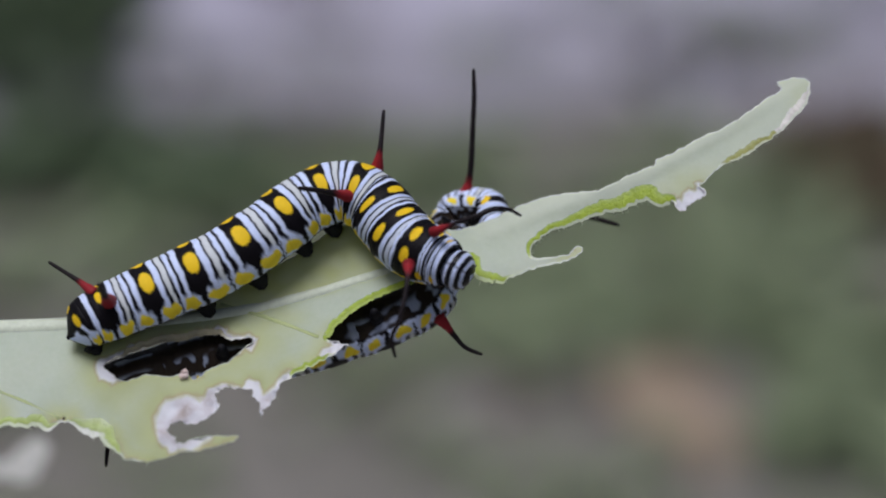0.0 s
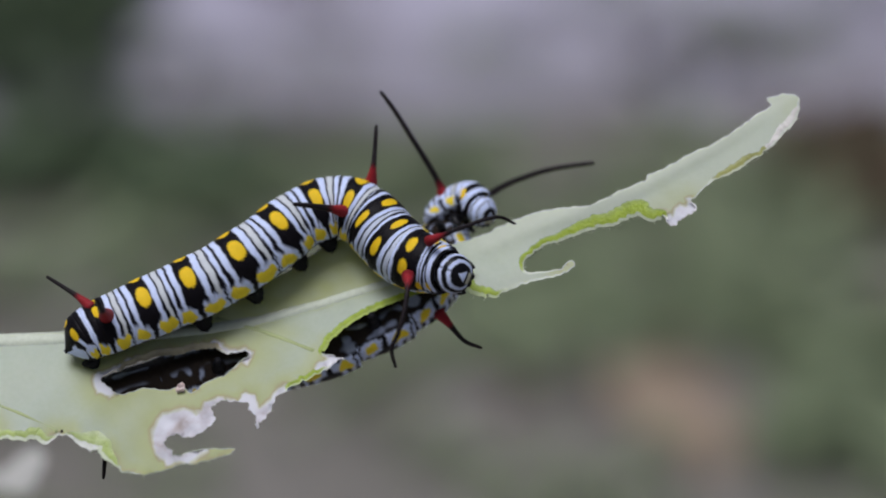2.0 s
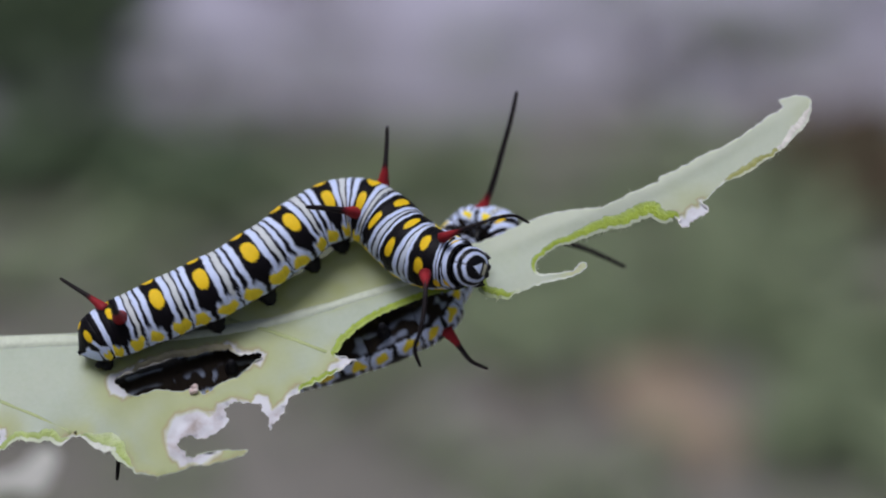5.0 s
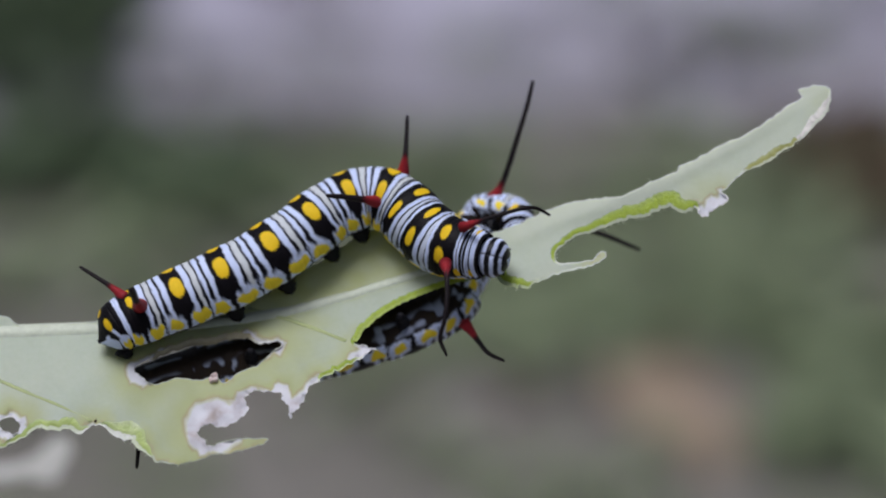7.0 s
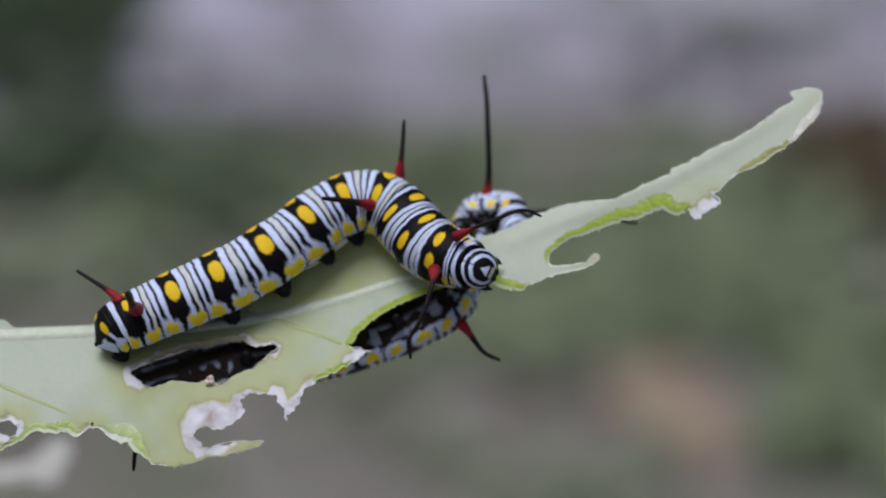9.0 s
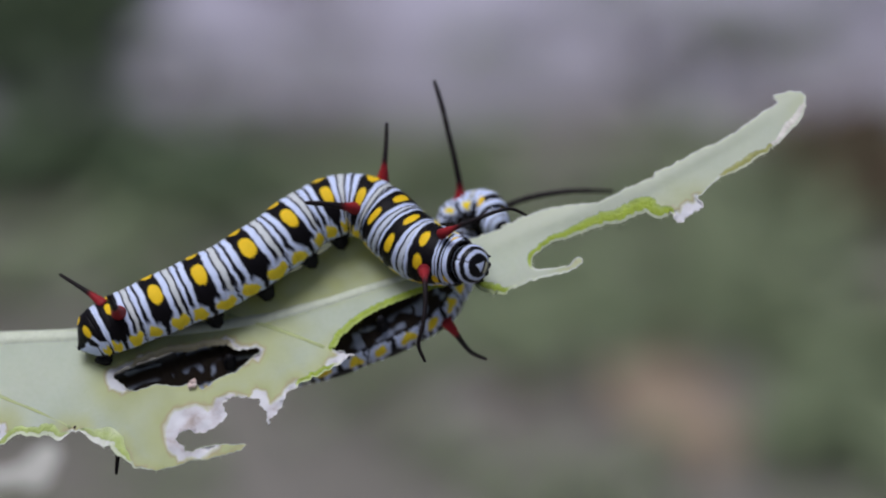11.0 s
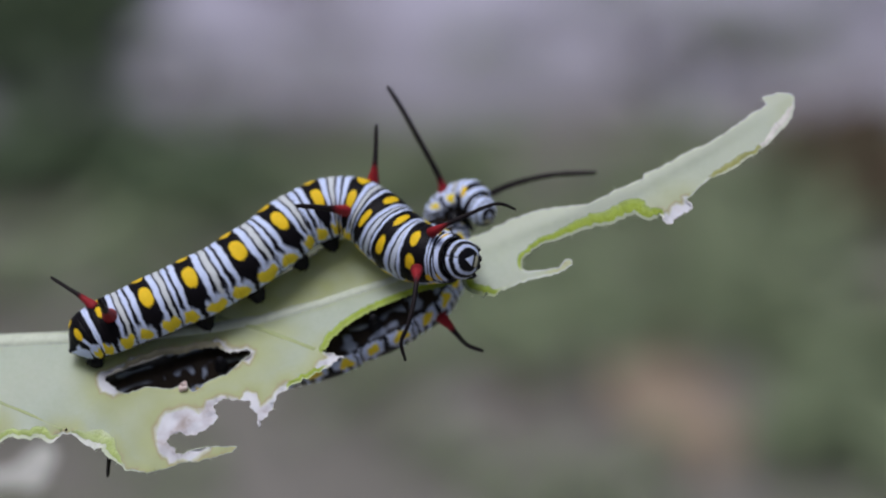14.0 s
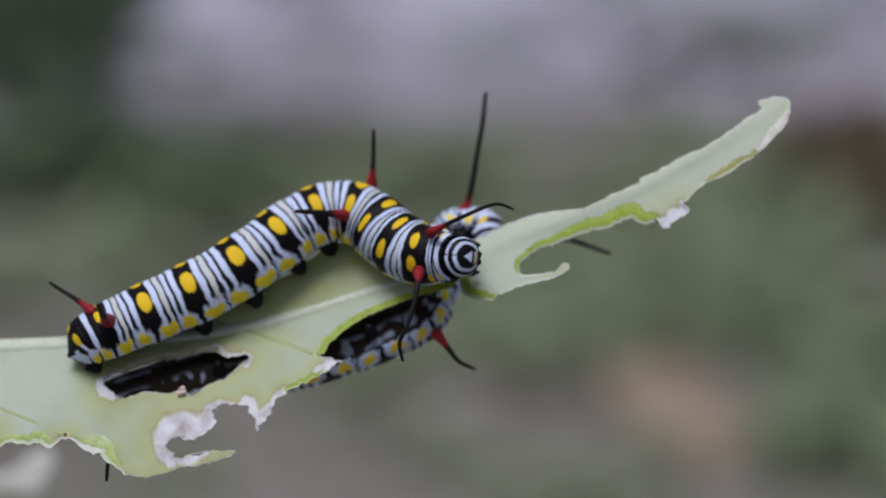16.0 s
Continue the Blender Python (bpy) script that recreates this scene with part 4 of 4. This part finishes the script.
build_weeds("withered_weeds", "grey-brown withered weeds over the path edge", GREYLITTER, [(-0.125, 0.775, 0.034, 0.006), (-0.098, 0.765, 0.030, 0.006), (-0.070, 0.757, 0.026, 0.006), (-0.046, 0.750, 0.022, 0.006), (0.103, 0.800, 0.026, 0.006)], 34, 0.018, 13)
build_weeds("dry_litter", "scattered brown leaf litter on the soil", LITTER, [(rnd.uniform(-0.22, 0.22), rnd.uniform(0.42, 0.95), 0.015, 0.004) for _ in range(40)], 6, 0.014, 11)
build_stone("stone", "orange-brown sandstone lying on the soil", SANDSTONE, (0.072, 0.504), (0.016, 0.034, 0.006), 20, 1.0)

# ---- what moves ----


def about(point, turn):
    p = Vector(point) * MM
    return Matrix.Translation(p) @ turn.to_4x4() @ Matrix.Translation(-p)


def motions():
    # The leaf sways in the light wind and carries both caterpillars: seconds, turn (degrees), shift (mm)
    sway = [
        (0, -0.01, 0.03, 0, -0, 0, 0.08),
        (0.5, 0.03, -0.01, 0, 0.41, -0.08, 0.08),
        (1, -0.03, 0.25, 0.04, 0.7, -0.12, -0.3),
        (1.5, -0.07, 0.14, 0.02, 0.1, -0.66, -1.58),
        (2, -0.1, 0.27, 0.02, -0.5, -1.16, -2.1),
        (2.5, 0.06, 0.11, 0.05, -0.51, -1.45, -3.28),
        (3, -0.01, 0.2, 0.09, -0.05, -1.67, -4.18),
        (3.5, -0.01, 0.41, 0.02, 0.1, -2.16, -4.52),
        (4, 0.06, 0.33, -0, 0.26, -2.42, -4.38),
        (4.5, 0.01, 0.04, 0.02, 0.68, -1.57, -3.38),
        (4.7, -0, 0.07, 0.06, 0.5, -1.39, -2.53),
        (6.8, 0.21, -0.29, -0.03, 0.97, -0.75, -3.26),
        (7, 0.2, 0.16, -0.03, 2.07, -0.41, -2.71),
        (7.5, 0.1, -0.02, -0.08, 2.22, -0.11, -2.64),
        (8, 0.21, -0.05, -0.02, 2.3, -0.12, -2.74),
        (8.5, 0.19, 0.09, -0, 2.49, -0.19, -2.79),
        (9, 0.26, 0.02, 0.14, 1.61, -0.63, -3.92),
        (9.5, 0.18, 0.16, 0.13, 1.72, -0.79, -3.49),
        (10, 0.13, -0.12, 0.1, 0.94, -1, -3.31),
        (12.5, 0.08, -0.17, 0.21, -0.47, -1.07, -4.97),
        (13, 0.13, -0.45, 0.28, -1.52, -1.54, -4.89),
        (13.5, 0.09, -0.24, 0.28, -0.78, -1.31, -4.04),
        (14, 0.2, -0.36, 0.29, -0.57, -1.09, -4.45),
        (14.5, 0.27, -0.29, 0.32, -0.62, -1.08, -4.92),
        (15, 0.13, -0.11, 0.27, 0.08, -1.04, -4.32),
        (15.5, 0.17, -0.33, 0.29, -0.55, -1.43, -4.98),
        (16, 0.22, -0.24, 0.43, -0.79, -1.45, -5.09),
    ]
    rows = []
    for t, ax, ay, az, x, y, z in sway:
        v = Vector((radians(ax), radians(ay), radians(az)))
        turn = Matrix.Rotation(v.length, 4, v.normalized()) if v.length > 1e-9 else Matrix.Identity(4)
        rows.append((t, SPACE @ Matrix.Translation(Vector((x, y, z)) * MM) @ turn))
    for thing in (plant, upper_thing, lower_thing):
        walk(thing, rows)

    # The upper one feeds: seconds, nod of the head, swing of the fore body (degrees), creep (mm)
    feed = [
        (0, 20, 0, 0),
        (0.5, -2.5, 4.5, 0),
        (1, -17.5, 5, 0),
        (1.5, -22.5, 6.5, 0),
        (2, -20, 8, 0),
        (2.5, -12.5, 11.5, 0),
        (3, -10, 10, 0),
        (3.5, -7.5, 17, 0),
        (4, -25, 14.5, 0),
        (4.5, -25, 15, 0),
        (6.8, 15, 15, 0),
        (7, 20, 14.5, 0.05),
        (7.5, 20, 10, 0.05),
        (8, 20, 6, 0.06),
        (8.5, 5, 8.5, 0.06),
        (9, -30, 6, 0.1),
        (9.5, -27.5, 5, 0.1),
        (10, -27.5, 9.5, 0.13),
        (12.5, 7.5, 15, 0.25),
        (13, -27.5, 11.5, 0.28),
        (13.5, -20, 13, 0.25),
        (14, -20, 19, 0.24),
        (14.5, -17.5, 16.5, 0.27),
        (15, -10, 20, 0.28),
        (15.5, -12.5, 24.5, 0.32),
        (16, -25, 24.5, 0.35),
    ]
    n = upper_spine.n - 1
    chain = (n - 5, n - 4, n - 3, n - 2, n - 1, n)
    share_nod = (0.0, 0.0, 0.0, 0.0, 0.4, 0.6)
    share_swing = (0.15, 0.2, 0.25, 0.25, 0.15, 0.0)
    tracks = {i: [] for i in chain}
    tracks[n - 6] = []
    for t, nod, swing, creep in feed:
        carry = Matrix.Translation((creep * MM, 0, 0))
        tracks[n - 6].append((t, Matrix.Translation((0.5 * creep * MM, 0, 0)) @ upper_spine.matrix(n - 6)))
        for i, a, b in zip(chain, share_nod, share_swing):
            base = upper_spine.matrix(i)
            side = Vector((base[0][1], base[1][1], base[2][1]))
            turn = Matrix.Rotation(radians(swing * b), 3, (0, 0, 1)) @ Matrix.Rotation(radians(nod * a), 3, side)
            carry = carry @ about(upper_spine.p[i], turn)
            tracks[i].append((t, carry @ base))
    for i, rows in tracks.items():
        walk(upper_parts[i], rows)

    # Its front filaments feel about: seconds, turn of each (degrees)
    feel = [
        (0, 0.1, -0.1),
        (0.5, 0.5, -5.9),
        (1, -2.0, -5.9),
        (1.5, -8.5, -3),
        (2, -6.2, -6.6),
        (2.5, -8.6, -9.7),
        (3, -14.3, -5.9),
        (3.5, -13.1, -8.8),
        (4, -10.2, -17),
        (4.5, -13.9, -10.9),
        (6.8, -11.2, -4.7),
        (7, -15.2, -3.8),
        (7.5, -9.3, -0.1),
        (8, -6.3, 1.9),
        (8.5, -3.6, -1.4),
        (9, -2.6, -12.7),
        (9.5, -2.7, -2.1),
        (10, -6.4, -2.9),
        (12.5, -12.2, -3.5),
        (13, -13.5, -19.1),
        (13.5, -11.7, -13.4),
        (14, -11.6, -15.6),
        (14.5, -12.4, -11.4),
        (15, -6.7, -19.1),
        (15.5, -14.8, -18.6),
        (16, -16.0, -23.4),
    ]
    seg = n - 2
    for k in (0, 1):
        root = upper_spine.matrix(seg).inverted() @ (Vector(upper_roots[k]) * MM)
        axis = upper_spine.matrix(seg).to_3x3().inverted() @ Vector((0, 0, 1))
        walk(upper_hairs[k], [(row[0], Matrix.Translation(root) @ Matrix.Rotation(radians(row[1 + k]), 4, axis) @ Matrix.Translation(-root)) for row in feel])

    # The lower one sways its raised fore body: seconds, turn (degrees), shift (mm)
    reach = [
        (0, -19.7, 0.19, 0.49),
        (0.5, -24.5, 0.35, 0.37),
        (1, -0.2, -0.25, 0.81),
        (1.5, -0.2, -0.08, 1.15),
        (2, 9.0, -0.29, 1.18),
        (2.5, 8.5, -0.08, 1.24),
        (3, 17.7, -0.40, 0.80),
        (3.5, -8.2, 0.14, 1.25),
        (4, -21.3, 0.73, 1.28),
        (4.5, -30.1, 0.94, 0.63),
        (4.7, -30.4, 0.80, 0.68),
        (6.8, -33.2, 0.74, 0.60),
        (7, -29.7, 0.35, 0.76),
        (7.5, -22.5, 0.22, 0.66),
        (8, -19.5, 0.27, 0.72),
        (8.5, -18.5, 0.33, 0.65),
        (9, -18.6, 0.32, 0.86),
        (9.5, -12.4, 0.07, 0.62),
        (10, -8.5, 0.20, 0.78),
        (10.2, -7.5, -0.18, 0.60),
        (12.3, 3.1, 0.36, 1.12),
        (12.5, 4.1, 0.03, 1.13),
        (13, 6.6, 0.08, 1.47),
        (13.5, 1.6, -0.02, 1.35),
        (14, 6.0, -0.28, 1.37),
        (14.5, 4.7, -0.10, 1.18),
        (15, -14.3, 0.35, 1.22),
        (15.5, -34.4, 1.24, 0.97),
        (16, -25.6, 0.74, 0.57),
    ]
    n = lower_spine.n - 1
    pivot = lower_spine.p[n - 2]
    # The middle of its body gives way with it: seconds, shift (mm), turn of the filament there (degrees)
    sag = [
        (0, 0.04, -0.36, -0.4),
        (1, 0.16, 0.29, 2.9),
        (2, 0.50, 1.14, 1.1),
        (3, 0.40, 1.04, 4.4),
        (4, 0.33, 0.36, 0.6),
        (4.5, 0.18, -0.17, -2.2),
        (7, -0.01, -0.40, -3.6),
        (7.5, 0.07, -0.05, -2.7),
        (8.5, 0.03, -0.21, -3.6),
        (9.5, 0.24, -0.18, -3.7),
        (12.5, 0.43, 0.47, 1.8),
        (13, 0.63, 0.52, 5.1),
        (13.5, 0.50, 0.50, 2.1),
        (14, 0.70, 0.73, 0.7),
        (15, 0.43, -0.04, -2.8),
        (16, 0.45, -0.21, -3.0),
    ]
    times = [row[0] for row in sag]
    tracks = {i: [] for i in range(n - 6, n + 1)}
    for t, a, x, y in reach:
        mx, my = (float(np.interp(t, times, [row[k] for row in sag])) for k in (1, 2))
        for i in tracks:
            k = {n - 6: 0.0, n - 5: 0.0, n - 4: 0.25, n - 3: 0.6}.get(i, 1.0)
            j = {n - 6: 0.5, n - 5: 1.0, n - 4: 0.75, n - 3: 0.4}.get(i, 0.0)
            carry = Matrix.Translation(Vector((x * k + mx * j, y * k + my * j, 0)) * MM) @ about(pivot, Matrix.Rotation(radians(a * k), 3, (0, 0, 1)))
            tracks[i].append((t, carry @ lower_spine.matrix(i)))
    for i, rows in tracks.items():
        walk(lower_parts[i], rows)

    # Its front filaments wave on their own: seconds, turn of each (degrees)
    wave = [
        (0, -2.6, -0.4),
        (0.5, -3.2, -1.7),
        (1, 1.2, -3.1),
        (1.5, 1.6, -5.5),
        (2, 3.1, -5.9),
        (2.5, 2.9, -6.8),
        (3, 6.4, -8.2),
        (3.5, -1.4, -5.4),
        (4, -3.1, -2.5),
        (4.5, -3.6, 0.3),
        (4.7, -4.1, 0.5),
        (6.8, -6.7, 2.0),
        (7, -7.1, 2.2),
        (7.5, -0.2, 1.4),
        (8, 1.6, 0.6),
        (8.5, -0.9, -0.2),
        (9, 0.9, 0.3),
        (9.5, 1.3, 0.7),
        (10, 1.4, 1.2),
        (10.2, -0.8, 1.3),
        (12.3, -4.1, -10.4),
        (12.5, 4.7, -9.4),
        (13, 2.5, -8.2),
        (13.5, 2.1, -6.9),
        (14, 2.8, -8.4),
        (14.5, 4.0, -8.3),
        (15, 2.2, -5.2),
        (15.5, -5.0, -2.0),
        (16, -3.9, 1.1),
    ]
    seg = n - 2
    for k in (0, 1):
        root = lower_spine.matrix(seg).inverted() @ (Vector(lower_roots[k]) * MM)
        axis = lower_spine.matrix(seg).to_3x3().inverted() @ Vector((0, 0, 1))
        walk(lower_hairs[k], [(row[0], Matrix.Translation(root) @ Matrix.Rotation(radians(row[1 + k]), 4, axis) @ Matrix.Translation(-root)) for row in wave])
    seg = n - 5
    root = lower_spine.matrix(seg).inverted() @ (Vector(lower_roots[2]) * MM)
    axis = lower_spine.matrix(seg).to_3x3().inverted() @ Vector((0, 0, 1))
    walk(lower_hairs[2], [(row[0], Matrix.Translation(root) @ Matrix.Rotation(radians(row[3]), 4, axis) @ Matrix.Translation(-root)) for row in sag])


motions()
